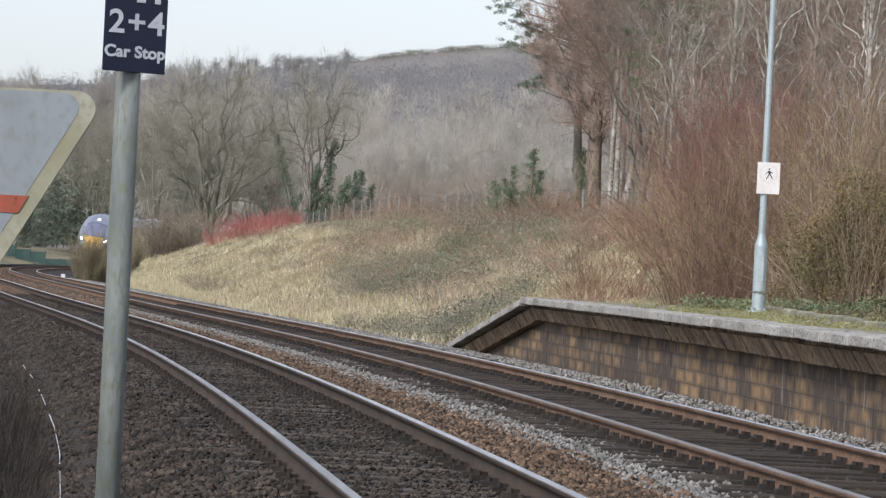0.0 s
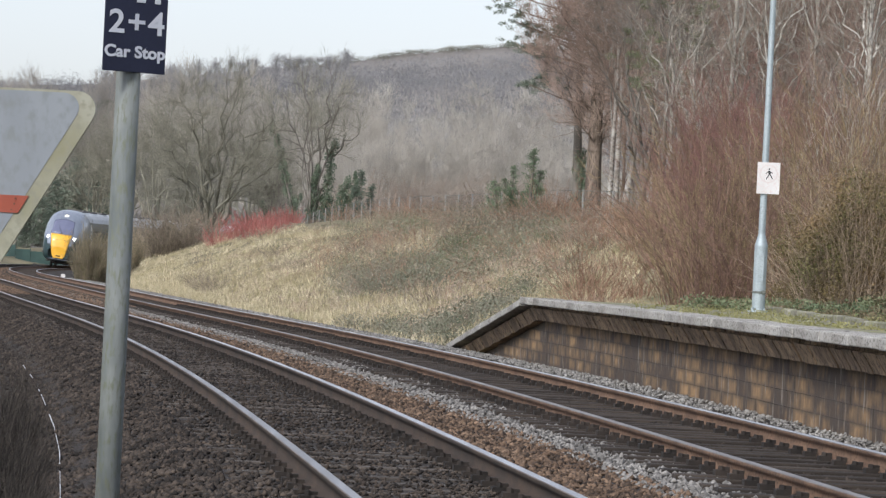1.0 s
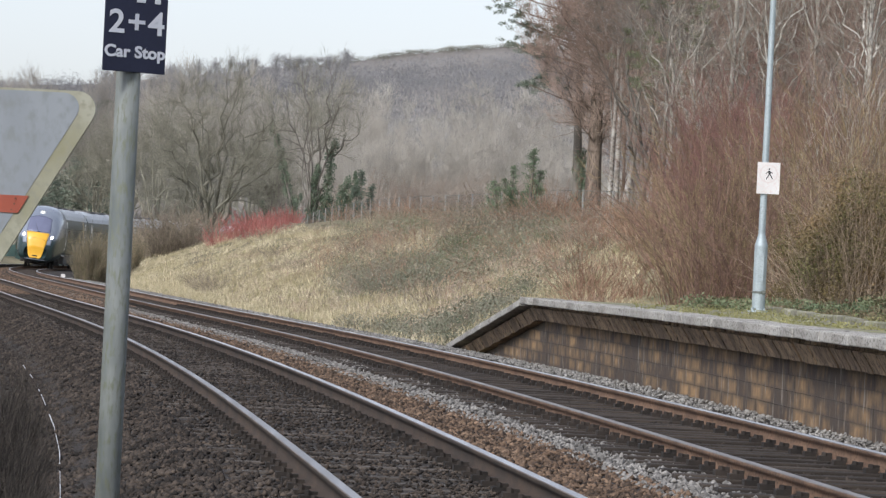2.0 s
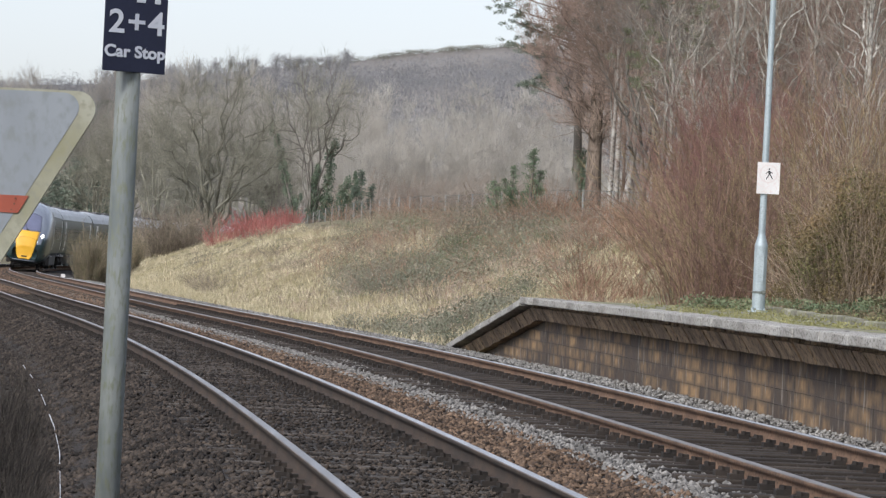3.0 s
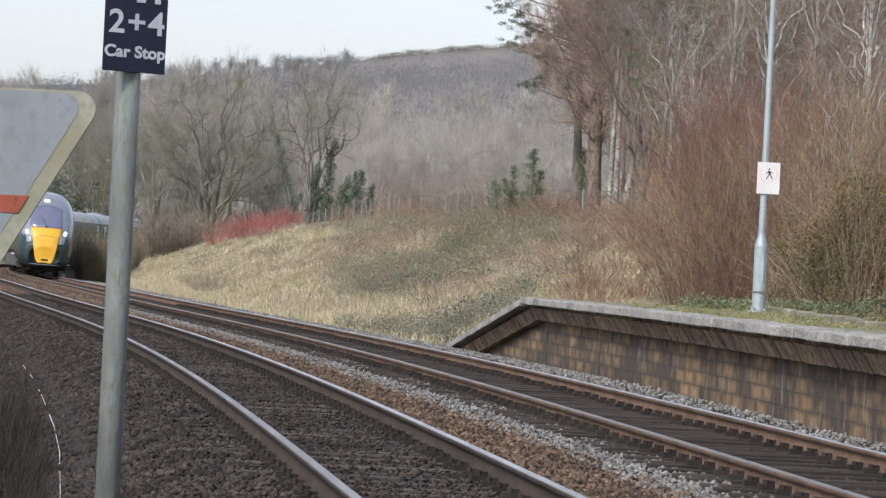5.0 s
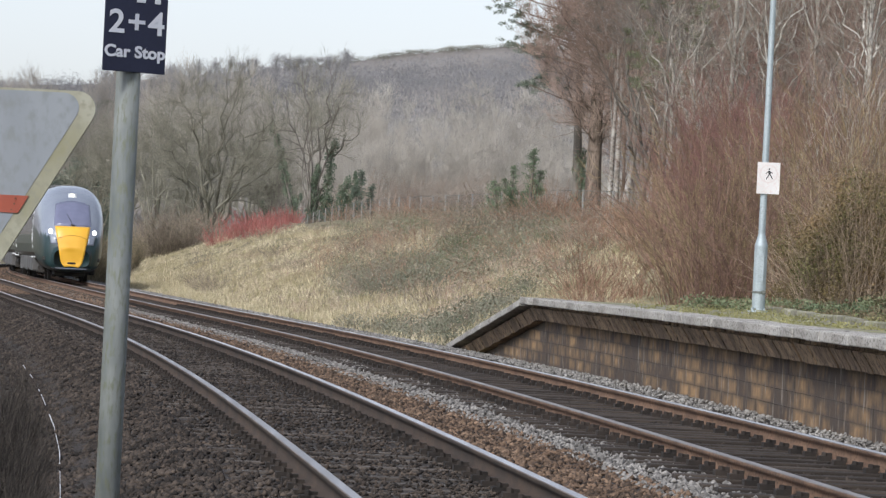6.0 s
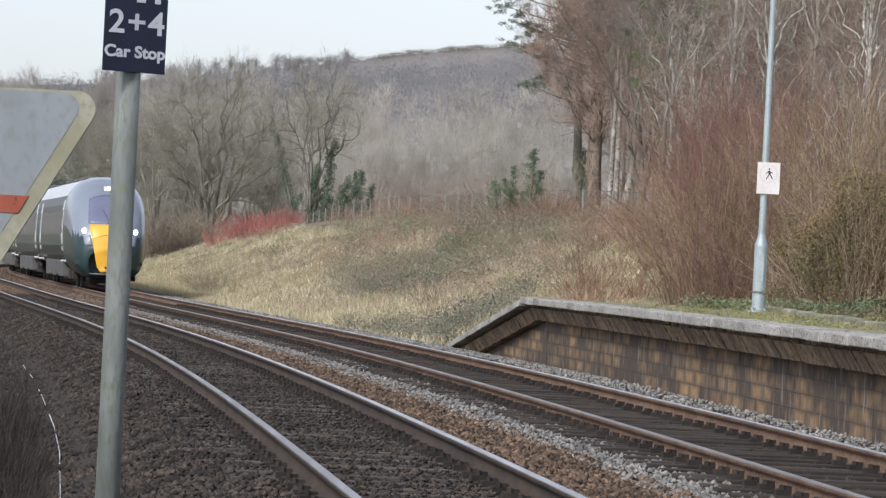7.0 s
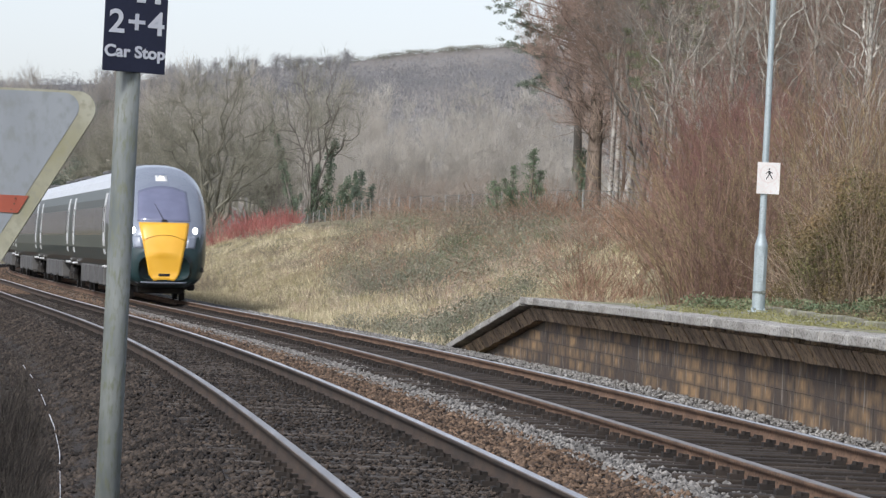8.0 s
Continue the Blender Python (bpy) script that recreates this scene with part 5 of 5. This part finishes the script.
red_m = [shrub_mesh(40 + i, 3.2, 3.0, 110, 0.0075, M["twig_shrub"], 22, 0.6) for i in range(3)]
tan_m = [shrub_mesh(50 + i, 3.2, 2.8, 110, 0.0075, M["twig_osier"], 22, 0.5) for i in range(2)]
crim_m = [shrub_mesh(60 + i, 1.35, 1.5, 60, 0.010, M["twig_dogwood"], 6) for i in range(2)]
dark_m = [shrub_mesh(65 + i, 1.9, 2.4, 170, 0.012, M["twig_hedge"], 9, 0.6) for i in range(2)]
low_m = [shrub_mesh(70 + i, 0.9, 2.2, 90, 0.007, M["twig_hedge"], 12, 0.9) for i in range(2)]
lowr_m = [shrub_mesh(75 + i, 1.2, 1.8, 85, 0.008, M["twig_rust"], 7, 0.6) for i in range(2)]
shrub_bank("red_stemmed_shrub", "leafless red-brown shrub behind the platform", red_m, scatter(10, 61, 106, 79, 87, 1) + scatter(10, 58, 106, 90, 104, 2) + scatter(9, 57, 106, 106, 116, 3), (0.8, 1.15), "shrubs behind the platform")
shrub_bank("tan_shrub", "leafless tan-brown shrub with upright stems", tan_m, scatter(9, 62, 108, 80, 90, 4) + scatter(10, 58, 108, 94, 108, 5), (0.9, 1.25), "shrubs behind the platform")
shrub_bank("low_brown_shrub", "low tangled brown shrub on the bank", low_m, scatter(14, 26, 52, 98, 128, 6) + scatter(10, -14, 40, 128, 155, 7) + scatter(5, -22, 24, 105, 135, 12) + scatter(22, -60, 12, 150, 250, 8), (0.6, 1.1), "shrubs on the bank")
shrub_bank("low_red_shrub", "low tangled red-brown shrub on the bank", lowr_m, scatter(20, 31, 57, 90, 118, 9), (0.55, 1.1), "shrubs on the bank")
_q2 = random.Random(31)
thicket = []
for k in range(34):
    e = _q2.uniform(-0.15, 1.0)
    a0, y0 = 26.2 + (-33.5 - 26.2) * e ** 1.0 if e > 0 else 26.2 - 60 * e, 140 + 205 * max(e, 0) ** 2.2 - 20 * max(-e, 0)
    thicket.append((px(a0, y0 - 6) - 0.3, y0 - _q2.uniform(3, 9)))
shrub_bank("fence_shrub", "low brown tangle growing against the fence", [lowr_m[0], low_m[0], lowr_m[1], low_m[1]], thicket, (1.0, 1.6), "shrubs on the bank")
shrub_bank("dogwood_shrub", "bright crimson-stemmed dogwood on the bank", crim_m, scatter(8, -55, -37, 200, 225, 10) + scatter(10, -48, -35, 222, 250, 30), (0.8, 1.4), "crimson shrubs on the bank")
hedge_m = [shrub_mesh(165 + i, 2.75, 1.25, 210, 0.012, M["twig_olive"], 12, 0.38) for i in range(2)]
shrub_bank("lineside_shrub", "brown tangled leafless lineside bush", hedge_m, [(px(-84.6, 206), 206), (px(-82.6, 205), 205), (px(-80.6, 208), 208), (px(-78.4, 210), 210), (px(-76, 214), 214), (px(-73.6, 219), 219)], (0.84, 0.97), "lineside bushes")
shrub_bank("lineside_shrub", "tall brown leafless bush at the top of the bank", dark_m, scatter(11, -74, -57, 225, 250, 11), (0.95, 1.5), "lineside bushes")
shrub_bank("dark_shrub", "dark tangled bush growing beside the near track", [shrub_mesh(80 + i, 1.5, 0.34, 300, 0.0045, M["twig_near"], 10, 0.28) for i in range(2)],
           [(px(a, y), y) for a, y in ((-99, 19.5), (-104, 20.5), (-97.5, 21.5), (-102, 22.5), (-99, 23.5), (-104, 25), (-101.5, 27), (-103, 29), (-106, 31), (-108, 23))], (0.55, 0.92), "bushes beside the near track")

shrub_bank("pale_shrub", "tall bare shrub with pale upright stems", [shrub_mesh(84, 3.9, 1.6, 26, 0.011, M["twig_pale"], 8, 0.25)], scatter(9, 72, 107, 84, 96, 21), (0.8, 1.1), "shrubs behind the platform")
shrub_bank("crimson_shrub", "tall bare shrub with crimson twigs", [shrub_mesh(86, 4.2, 2.4, 80, 0.007, M["twig_crimson"], 20, 0.45)], scatter(10, 59, 78, 84, 104, 22), (0.8, 1.1), "shrubs behind the platform")

# leafy bush at the back of the platform
r = np.random.RandomState(90)
for i, (a, y, s) in enumerate(((89, 77, 0.95), (95, 76, 1.1), (101, 76, 1.15), (106, 77, 1.2))):
    t = thing("leafy_bush", Matrix.Translation((px(a, y), y, on_ground(px(a, y), y))), "dense brown and olive-green leafy bush behind the platform", "bush", "leafy bushes")
    [tagged(part(me.name.split(".")[0], me, None, t), kind="stuff") for me in shrub_mesh(91 + i, 2.3 * s, 2.2, 160, 0.008, M["twig_tan"], 8, 0.5)]
    v, f = leaves(r, [(r.uniform(-0.8, 0.8), r.uniform(-0.6, 0.6), r.uniform(0.25, 2.0 * s)) for _ in range(60)], [(0.3, 0.3, 0.3)] * 60, 12000, 0.026)
    part("foliage", mesh("foliage", v, f, M["bush_leaf"]), None, t)


# bank cover
M["ivy_low"] = mat("ivy_low", (0.09, 0.125, 0.06), (0.19, 0.22, 0.12), 0.8, 6, 0.7, bump=0, island=0.14, lo=0.42, hi=0.58)
def patch(x, y):
    """Slow variation over the bank, about -1 to 1."""
    return 0.5 * (np.sin(x * 0.75 + 1.6 * np.sin(y * 0.17)) + np.sin(y * 0.21 + 1.5 * np.sin(x * 0.5 + 1.0)))


def cover(name, label, category, n, region, size, material, seed, hump=0.5, clumps=200, where=(-2, 2), least=-9.0):
    """Leafy tangle lying on the bank in clumps."""
    r = np.random.RandomState(seed)
    a0, a1, y0, y1, o0, o1 = region
    c = []
    while len(c) < clumps:
        y = r.uniform(y0, y1)
        x = px(r.uniform(a0, a1), y)
        o = float(offset_of(np.array([x]), np.array([y]))[1][0])
        if o0 < o < o1 and where[0] < float(patch(x, y)) + r.normal(0, 0.12) < where[1]:
            c.append((x, y, max(on_ground(x, y), least) + hump * 0.25))
    v, f = leaves(r, c, [(hump * q, hump * q, hump * 0.6 * q) for q in r.uniform(0.5, 1.3, len(c))], n, size)
    tagged(new(name, mesh(name, v, f, material)), label, category, kind="stuff")


def blades(name, label, n, region, hgt, material, seed, under=9):
    """Long dry grass, one thin bent blade each."""
    r = np.random.RandomState(seed)
    a0, a1, y0, y1, o0, o1 = region
    y = r.uniform(y0, y1, n * 3)
    x = r.uniform(a0, a1, n * 3) * y / 1000
    o = offset_of(x, y)[1]
    k = np.where((o > o0) & (o < o1) & (hsh(x, y, 0.9) + r.normal(0, 0.5, n * 3) > -0.5) & (patch(x, y) < under))[0][:n]
    x, y = x[k], y[k]
    n = len(k)
    z = height(x, y) - 0.03
    h = hgt * r.uniform(0.4, 1.2, n)
    a = r.uniform(0, 6.283, n)
    w = 0.006 + 0.009 * r.rand(n)
    bx, by = r.normal(0, 0.35, n) * h, r.normal(0, 0.35, n) * h
    b0 = np.stack([x - np.cos(a) * w, y - np.sin(a) * w, z], -1)
    b1 = np.stack([x + np.cos(a) * w, y + np.sin(a) * w, z], -1)
    tip = np.stack([x + bx, y + by, z + h], -1)
    v = np.stack([b0, b1, tip], 1).reshape(-1, 3)
    tagged(new(name, mesh(name, v, np.arange(n * 3).reshape(-1, 3), material)), label, "grass", kind="stuff")


blades("dry_grass_bank", "pale straw-coloured dry grass on the bank", 120000, (-76, -17, 100, 235, 3.0, 13), 0.26, M["grass"], 1)
blades("dry_grass_toe", "dry grass at the foot of the bank", 17000, (-30, 40, 88, 130, 3.0, 12), 0.25, M["grass"], 2)
blades("dry_grass_patch", "tall pale straw grass between the brambles", 26000, (-24, 22, 96, 170, 3.2, 14), 0.32, M["grass"], 17, -0.2)
blades("dry_grass_platform", "dry tufts behind the platform ramp", 18000, (5, 46, 78, 110, 5.2, 13), 0.3, M["grass"], 3)
cover("brambles", "green and brown bramble tangle on the bank", "brambles", 150000, (-26, 36, 92, 190, 3.9, 17), 0.024, M["bramble"], 4, 0.75, 420, (-0.3, 2))
cover("dead_bracken", "tan dead bracken among the brambles", "bracken", 52000, (-50, 46, 92, 200, 3.8, 18), 0.021, M["deadleaf"], 5, 0.5, 420, (-0.85, 0.1))
cover("ivy_patches", "green ivy patches among the brambles", "ivy", 26000, (-8, 32, 98, 150, 5.0, 15), 0.028, M["ivy_low"], 24, 0.7, 34, (-0.1, 2))
cover("bramble_mounds", "grey-green mounded brambles on the bank", "brambles", 70000, (-22, 26, 98, 170, 5.0, 16), 0.024, M["bramble_dark"], 14, 0.95, 110, (0.0, 2))
cover("ivy_ground", "low green ivy at the back of the platform", "ivy", 15000, (59, 108, 69.2, 77, 3.9, 10), 0.03, M["ivy_low"], 6, 0.3, 120, (-2, 2), 0.86)
cover("platform_moss", "yellow-green moss and weeds on the platform", "moss", 20000, (44, 112, 48, 69, 2.6, 7.5), 0.016, M["moss"], 29, 0.14, 260, (-2, 2), 0.865)
cover("leaf_litter", "brown dead leaves among the ivy", "leaf litter", 12000, (59, 110, 68.8, 77, 3.9, 10), 0.028, M["deadleaf_dark"], 19, 0.28, 120, (-2, 2), 0.86)
cover("ivy_kerb", "dark ivy and dead leaves behind the kerb", "ivy", 7000, (80, 112, 54, 68, 5.7, 7.5), 0.026, M["deadleaf_dark"], 16, 0.2, 90, (-2, 2), 0.86)


def canes(name, label, n, region, hgt, rad, material, seed):
    """Thin bramble canes arching out of the bank and down again."""
    r = np.random.RandomState(seed)
    a0, a1, y0, y1, o0, o1 = region
    y = r.uniform(y0, y1, n * 2)
    x = r.uniform(a0, a1, n * 2) * y / 1000
    o = offset_of(x, y)[1]
    k = np.where((o > o0) & (o < o1) & (hsh(x, y, 0.8) + r.normal(0, 0.4, n * 2) > -0.1))[0][:n]
    x, y = x[k], y[k]
    n = len(k)
    h = hgt * r.uniform(0.4, 1.3, n)
    a, d = r.uniform(0, 6.283, n), r.uniform(0.4, 1.5, n) * h
    p0 = np.stack([x, y, height(x, y)], -1)
    p2 = p0 + np.stack([np.cos(a) * d, np.sin(a) * d, h * r.uniform(0.0, 0.9, n)], -1)
    p1 = (p0 + p2) / 2 + np.stack([0 * h, 0 * h, h * 1.1], -1)
    v, f = tubes(rows_of(bezier(p0, p1, p2, 5), rad * r.uniform(0.6, 1.2, n), np.full(n, rad * 0.4)), 3)
    tagged(new(name, mesh(name, v, f, material)), label, "brambles", kind="stuff")


cover("toe_brambles", "grey-green brambles over the foot of the bank", "brambles", 60000, (-22, 22, 88, 132, 3.1, 7.5), 0.024, M["bramble_dark"], 44, 0.62, 100, (-0.2, 2))
cover("toe_bracken", "pinkish dead bracken near the platform ramp", "bracken", 26000, (0, 42, 86, 120, 3.6, 9), 0.022, M["deadleaf"], 45, 0.5, 60, (-2, 0.4))
canes("bramble_canes", "pale arching bramble canes on the bank", 1500, (-26, 42, 100, 165, 4.2, 16), 0.6, 0.006, M["twig_pale"], 41)
canes("dead_stems", "reddish dead stems along the top of the bank", 2000, (-30, 46, 104, 160, 5.5, 17), 0.8, 0.006, M["twig_rust"], 42)
canes("grey_stems", "grey dead stems over the grass", 1400, (-60, -10, 120, 225, 3.6, 13), 0.5, 0.008, M["twig_hedge"], 43)
canes("near_stems", "thin brown stems hanging in the dark bush", 420, (-110, -97, 18, 28, -13, -5.6), 0.45, 0.0016, M["twig_dark"], 46)
cover("green_weeds", "small green weeds beside the near track", "weeds", 7000, (-106, -85, 17.5, 27, -13, -5.0), 0.009, M["ivy_low"], 47, 0.16, 90)
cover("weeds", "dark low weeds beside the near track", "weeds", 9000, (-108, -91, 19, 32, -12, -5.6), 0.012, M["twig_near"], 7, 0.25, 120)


# ---------------------------------------------------------------- fence
def build_fence():
    fe = thing("fence", Matrix(), "grey post and mesh boundary fence along the bank", "fence")
    a, b = Vector((px(26.2, 140), 140)), Vector((px(-33.5, 345), 345))
    pm = from_bm("post", rod(0.032, 0.032, (0, 0, -1.6), (0, 0, 1.15), 8), M["fence_post"])
    pts = []
    n = 25
    for i in range(-4, n + 1):
        t = i / n
        q = a + (b - a) * (t if t < 0 else t ** 1.25)
        # the tops follow one smooth line over the uneven ground
        z = 1.41 + float(np.interp(q.x / q.y * 1000, (-33.3, -28, -17.9, -10.2, -5.4, 9, 24.4, 36), (9.9, 12.2, 14.6, 15.6, 16.1, 17.4, 19.2, 19.6))) * q.y / 1000 - 1.15
        pts.append((q.x, q.y, z))
        ob = part("post", pm, None, fe)
        ob.matrix_world = Matrix.Translation((q.x, q.y, z))
    for k, hgt in enumerate((1.12, 0.85, 0.58, 0.32)):
        segs = [(*p[:2], p[2] + hgt, *q[:2], q[2] + hgt, 0.005 if k else 0.009, 0.005 if k else 0.009) for p, q in zip(pts[:-1], pts[1:])]
        for g in segs:
            v, f = tubes([g], 4)
            part("wire", mesh("wire", v, f, M["pole_paint"]), None, fe)
    segs = []
    for p, q in zip(pts[:-1], pts[1:]):
        m = max(3, int((Vector(q) - Vector(p)).length / 0.3))
        for i in range(m):
            e = np.array(p) + (np.array(q) - np.array(p)) * i / m
            segs.append((*e[:2], e[2] + 0.05, *e[:2], e[2] + 1.12, 0.002, 0.002))
    v, f = tubes(segs, 3)
    part("mesh_panel", mesh("mesh_panel", v, f, M["under_box"]), None, fe)


build_fence()


# ---------------------------------------------------------------- woods in the distance
def wood(name, label, n, a0, a1, y0, y1, h0, h1, rad, material, seed, boughs=26, broad=1.0):
    r = np.random.RandomState(seed)
    y = y0 + (y1 - y0) * r.rand(n)
    x = r.uniform(a0, a1, n) * y / 1000
    z = height(x, y)
    h = r.uniform(h0, h1, n)
    segs = []
    for i in range(n):
        base = np.array([x[i], y[i], z[i]])
        top = base + np.array([r.normal(0, 0.05), r.normal(0, 0.05), 1]) * h[i]
        segs.append(np.array([[*base, *(base + (top - base) * 0.7), rad * 2.0, rad]]))
        t = r.uniform(0.15, 0.6, boughs)
        p = base + (top - base) * t[:, None]
        a, q = r.uniform(0, 6.283, boughs), r.rand(boughs) ** 0.6
        w = h[i] * r.uniform(0.27, 0.40) * broad
        e = base + np.stack([np.cos(a) * q * w, np.sin(a) * q * w, h[i] * (0.5 + 0.46 * np.sqrt(1 - 0.92 * q * q) * r.uniform(0.6, 1.05, boughs))], -1)
        segs.append(np.concatenate([p, e, np.full((boughs, 1), rad * 0.7), np.full((boughs, 1), rad * 0.3)], 1))
        # twigs off the boughs
        k = r.randint(0, boughs, boughs * 2)
        u = r.uniform(0.3, 1.0, (boughs * 2, 1))
        p2 = p[k] + (e[k] - p[k]) * u
        e2 = p2 + np.stack([r.normal(0, 0.06, boughs * 2), r.normal(0, 0.06, boughs * 2), r.uniform(0.0, 0.12, boughs * 2)], -1) * h[i]
        segs.append(np.concatenate([p2, e2, np.full((boughs * 2, 1), rad * 0.42), np.full((boughs * 2, 1), rad * 0.2)], 1))
    v, f = tubes(np.concatenate(segs), 3)
    tagged(new(name, mesh(name, v, f, material)), label, "woodland", kind="stuff")


def canopy(name, label, n, a0, a1, y0, y1, h0, h1, sprays, size, material, seed, broad=0.42, base=0.42):
    """Far leafless crowns: domes of short thin sprays, thickest near the outside."""
    r = np.random.RandomState(seed)
    y = y0 + (y1 - y0) * r.rand(n)
    x = r.uniform(a0, a1, n) * y / 1000
    h = r.uniform(h0, h1, n)
    z = height(x, y)
    i = np.repeat(np.arange(n), sprays)
    m = len(i)
    d = unit(r.normal(0, 1, (m, 3)))
    d[:, 2] = np.abs(d[:, 2]) * 1.1 - 0.25
    q = r.rand(m, 1) ** 0.4
    w = (h * broad)[i][:, None]
    p = np.stack([x[i], y[i], z[i] + h[i] * base], -1) + d * q * np.concatenate([w, w, (h * 0.55)[i][:, None]], 1)
    u = unit(d * 0.6 + r.normal(0, 0.45, (m, 3)) + np.array([0, 0, 0.5]))
    k = unit(np.cross(u, r.normal(0, 1, (m, 3))))
    s = size * r.uniform(0.5, 1.4, (m, 1))
    v = np.stack([p - u * s, p + k * s * 0.16, p + u * s, p - k * s * 0.16], 1)
    tagged(new(name, mesh(name, v.reshape(-1, 3), np.arange(m * 4).reshape(-1, 4), material)), label, "woodland", kind="stuff")


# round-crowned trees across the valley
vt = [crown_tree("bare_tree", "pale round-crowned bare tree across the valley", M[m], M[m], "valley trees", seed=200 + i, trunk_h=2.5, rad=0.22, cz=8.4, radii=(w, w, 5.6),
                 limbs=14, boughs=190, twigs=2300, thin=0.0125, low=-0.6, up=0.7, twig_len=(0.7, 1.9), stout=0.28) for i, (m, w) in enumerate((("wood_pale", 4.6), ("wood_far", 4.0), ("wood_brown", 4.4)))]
_q = random.Random(77)
_first = [True, True, True]


def valley_tree(k, a, y, s):
    put(vt[k], px(a, y), y, _q.uniform(0, 6.28), s, _first[k])
    _first[k] = False


for a, y, s in ((-26, 455, 0.98), (-19, 470, 1.12), (-12, 480, 1.04), (-5, 470, 1.1), (2, 485, 1.16), (8, 470, 1.12), (14, 480, 1.2), (20, 470, 1.14), (26, 480, 1.1), (32, 470, 1.05), (-30, 500, 1.0), (-16, 520, 1.2), (4, 530, 1.28), (18, 530, 1.3), (30, 525, 1.2)):
    valley_tree(0, a, y, s)
for a, y, s in ((-92, 500, 1.0), (-84, 510, 1.1), (-76, 500, 1.05), (-68, 520, 1.15), (-60, 500, 1.1), (-52, 515, 1.2), (-45, 500, 1.15), (-38, 480, 1.0), (-34, 530, 1.2), (-48, 560, 1.3), (-64, 570, 1.35), (-80, 560, 1.25), (-24, 550, 1.25), (38, 500, 1.1), (46, 490, 1.1),
                (-100.5, 540, 1.22), (-92.0, 575, 0.95)):
    valley_tree(1, a, y, s)
for a, y, s in ((-22, 418, 0.70), (-17, 424, 0.78), (-12, 416, 0.72), (-7, 424, 0.76), (-2, 418, 0.74), (3, 426, 0.72), (8, 420, 0.70), (13, 428, 0.66), (18, 420, 0.6), (24, 424, 0.6), (-27, 430, 0.66)):
    valley_tree(2, a, y, s)
wood("valley_scrub", "dark brown scrub at the valley edge", 70, -60, 34, 395, 432, 2.5, 5, 0.04, M["bark_moss"], 9, 26, 1.5)
wood("valley_wood_left", "bare brown trees beyond the line", 60, -125, -50, 390, 520, 7, 11, 0.04, M["bark_moss"], 4, 30)
canopy("hillside_wood", "haze-grey leafless wood covering the hillside", 1500, -135, 75, 560, 1010, 8, 13, 300, 0.24, M["wood_hill"], 2)
canopy("ridge_wood", "haze-grey leafless wood on the hill's ridge", 1100, -140, 75, 990, 1170, 3, 5, 150, 0.22, M["wood_hill"], 3, 0.9, 0.2)
wood("crest_wood", "haze-grey leafless trees along the crest", 70, -82, -24, 1080, 1200, 4.5, 7.5, 0.045, M["wood_hill"], 26, 80, 1.5)
wood("crest_scrub", "low haze-grey scrub along the top of the hill", 500, -140, -24, 1150, 1250, 1.5, 3, 0.05, M["wood_hill"], 27, 10, 2.2)
canopy("crest_hedge", "low dark hedge along the top of the hill", 420, -28, 75, 1225, 1255, 1.4, 2.4, 90, 0.2, M["hedge_far"], 6, 1.1, 0.1)

# ---------------------------------------------------------------- pale cord hanging in the bush beside the near track
cord = [px(-97.7, 18.8), 18.8, 0.876], [px(-95.2, 18.8), 18.8, 0.82], [px(-92.7, 18.8), 18.8, 0.738], [px(-89.6, 18.8), 18.8, 0.61], [px(-88.0, 18.8), 18.8, 0.50], [px(-87.3, 18.8), 18.8, 0.30], [px(-87.1, 18.8), 18.8, -0.45]
cd = thing("cord", Matrix(), "thin frayed white cord hanging among dark twigs", "cord")
rows, rnd = [], random.Random(4)
for p, q in zip(cord[:-1], cord[1:]):
    for k in range(7):
        if rnd.random() < 0.72 or k > 5:
            a = [u + (w - u) * k / 7 for u, w in zip(p, q)]
            b = [u + (w - u) * (k + 0.95) / 7 for u, w in zip(p, q)]
            rows.append((*a, *b, rnd.uniform(0.001, 0.003), rnd.uniform(0.001, 0.003)))
v, f = tubes(rows, 6)
part("strand", mesh("strand", v, f, M["letter"]), None, cd)
# white marker posts beside the far track
for a, y, hgt in ((-89.2, 199, 0.32),):
    x = px(a, y)
    mk = thing("marker_post", Matrix.Translation((x, y, on_ground(x, y))), "short white lineside marker post", "marker post", "lineside markers")
    part("post", box(0.11, 0.09, hgt, (0, 0, hgt / 2 - 0.05), 0.01), M["sign_white"], mk)
    part("plate", box(0.2, 0.02, 0.14, (0, -0.06, hgt - 0.1), 0.004), M["sign_white"], mk)

# dark green barrier beyond the bend
gf = thing("lineside_barrier", Matrix(), "low dark green barrier beyond the railway bend", "barrier")
M["barrier_green"] = mat("barrier_green", (0.02, 0.05, 0.045), (0.035, 0.075, 0.065), 1.5, 20, 0.7, bump=0.2)
pm = from_bm("panel", box(1.16, 0.06, 0.95, (0, 0, 0.475), 0.01), M["barrier_green"])
qm = from_bm("post", box(0.08, 0.1, 1.05, (0, 0, 0.525), 0.01), M["barrier_green"])
for k in range(6):
    x, y = -35.6 + 1.2 * k, 335.0
    z = on_ground(x, y) - 0.05
    part("panel", pm, None, gf).matrix_world = Matrix.Translation((x, y, z))
    part("post", qm, None, gf).matrix_world = Matrix.Translation((x + 0.6, y - 0.02, z))

motions()
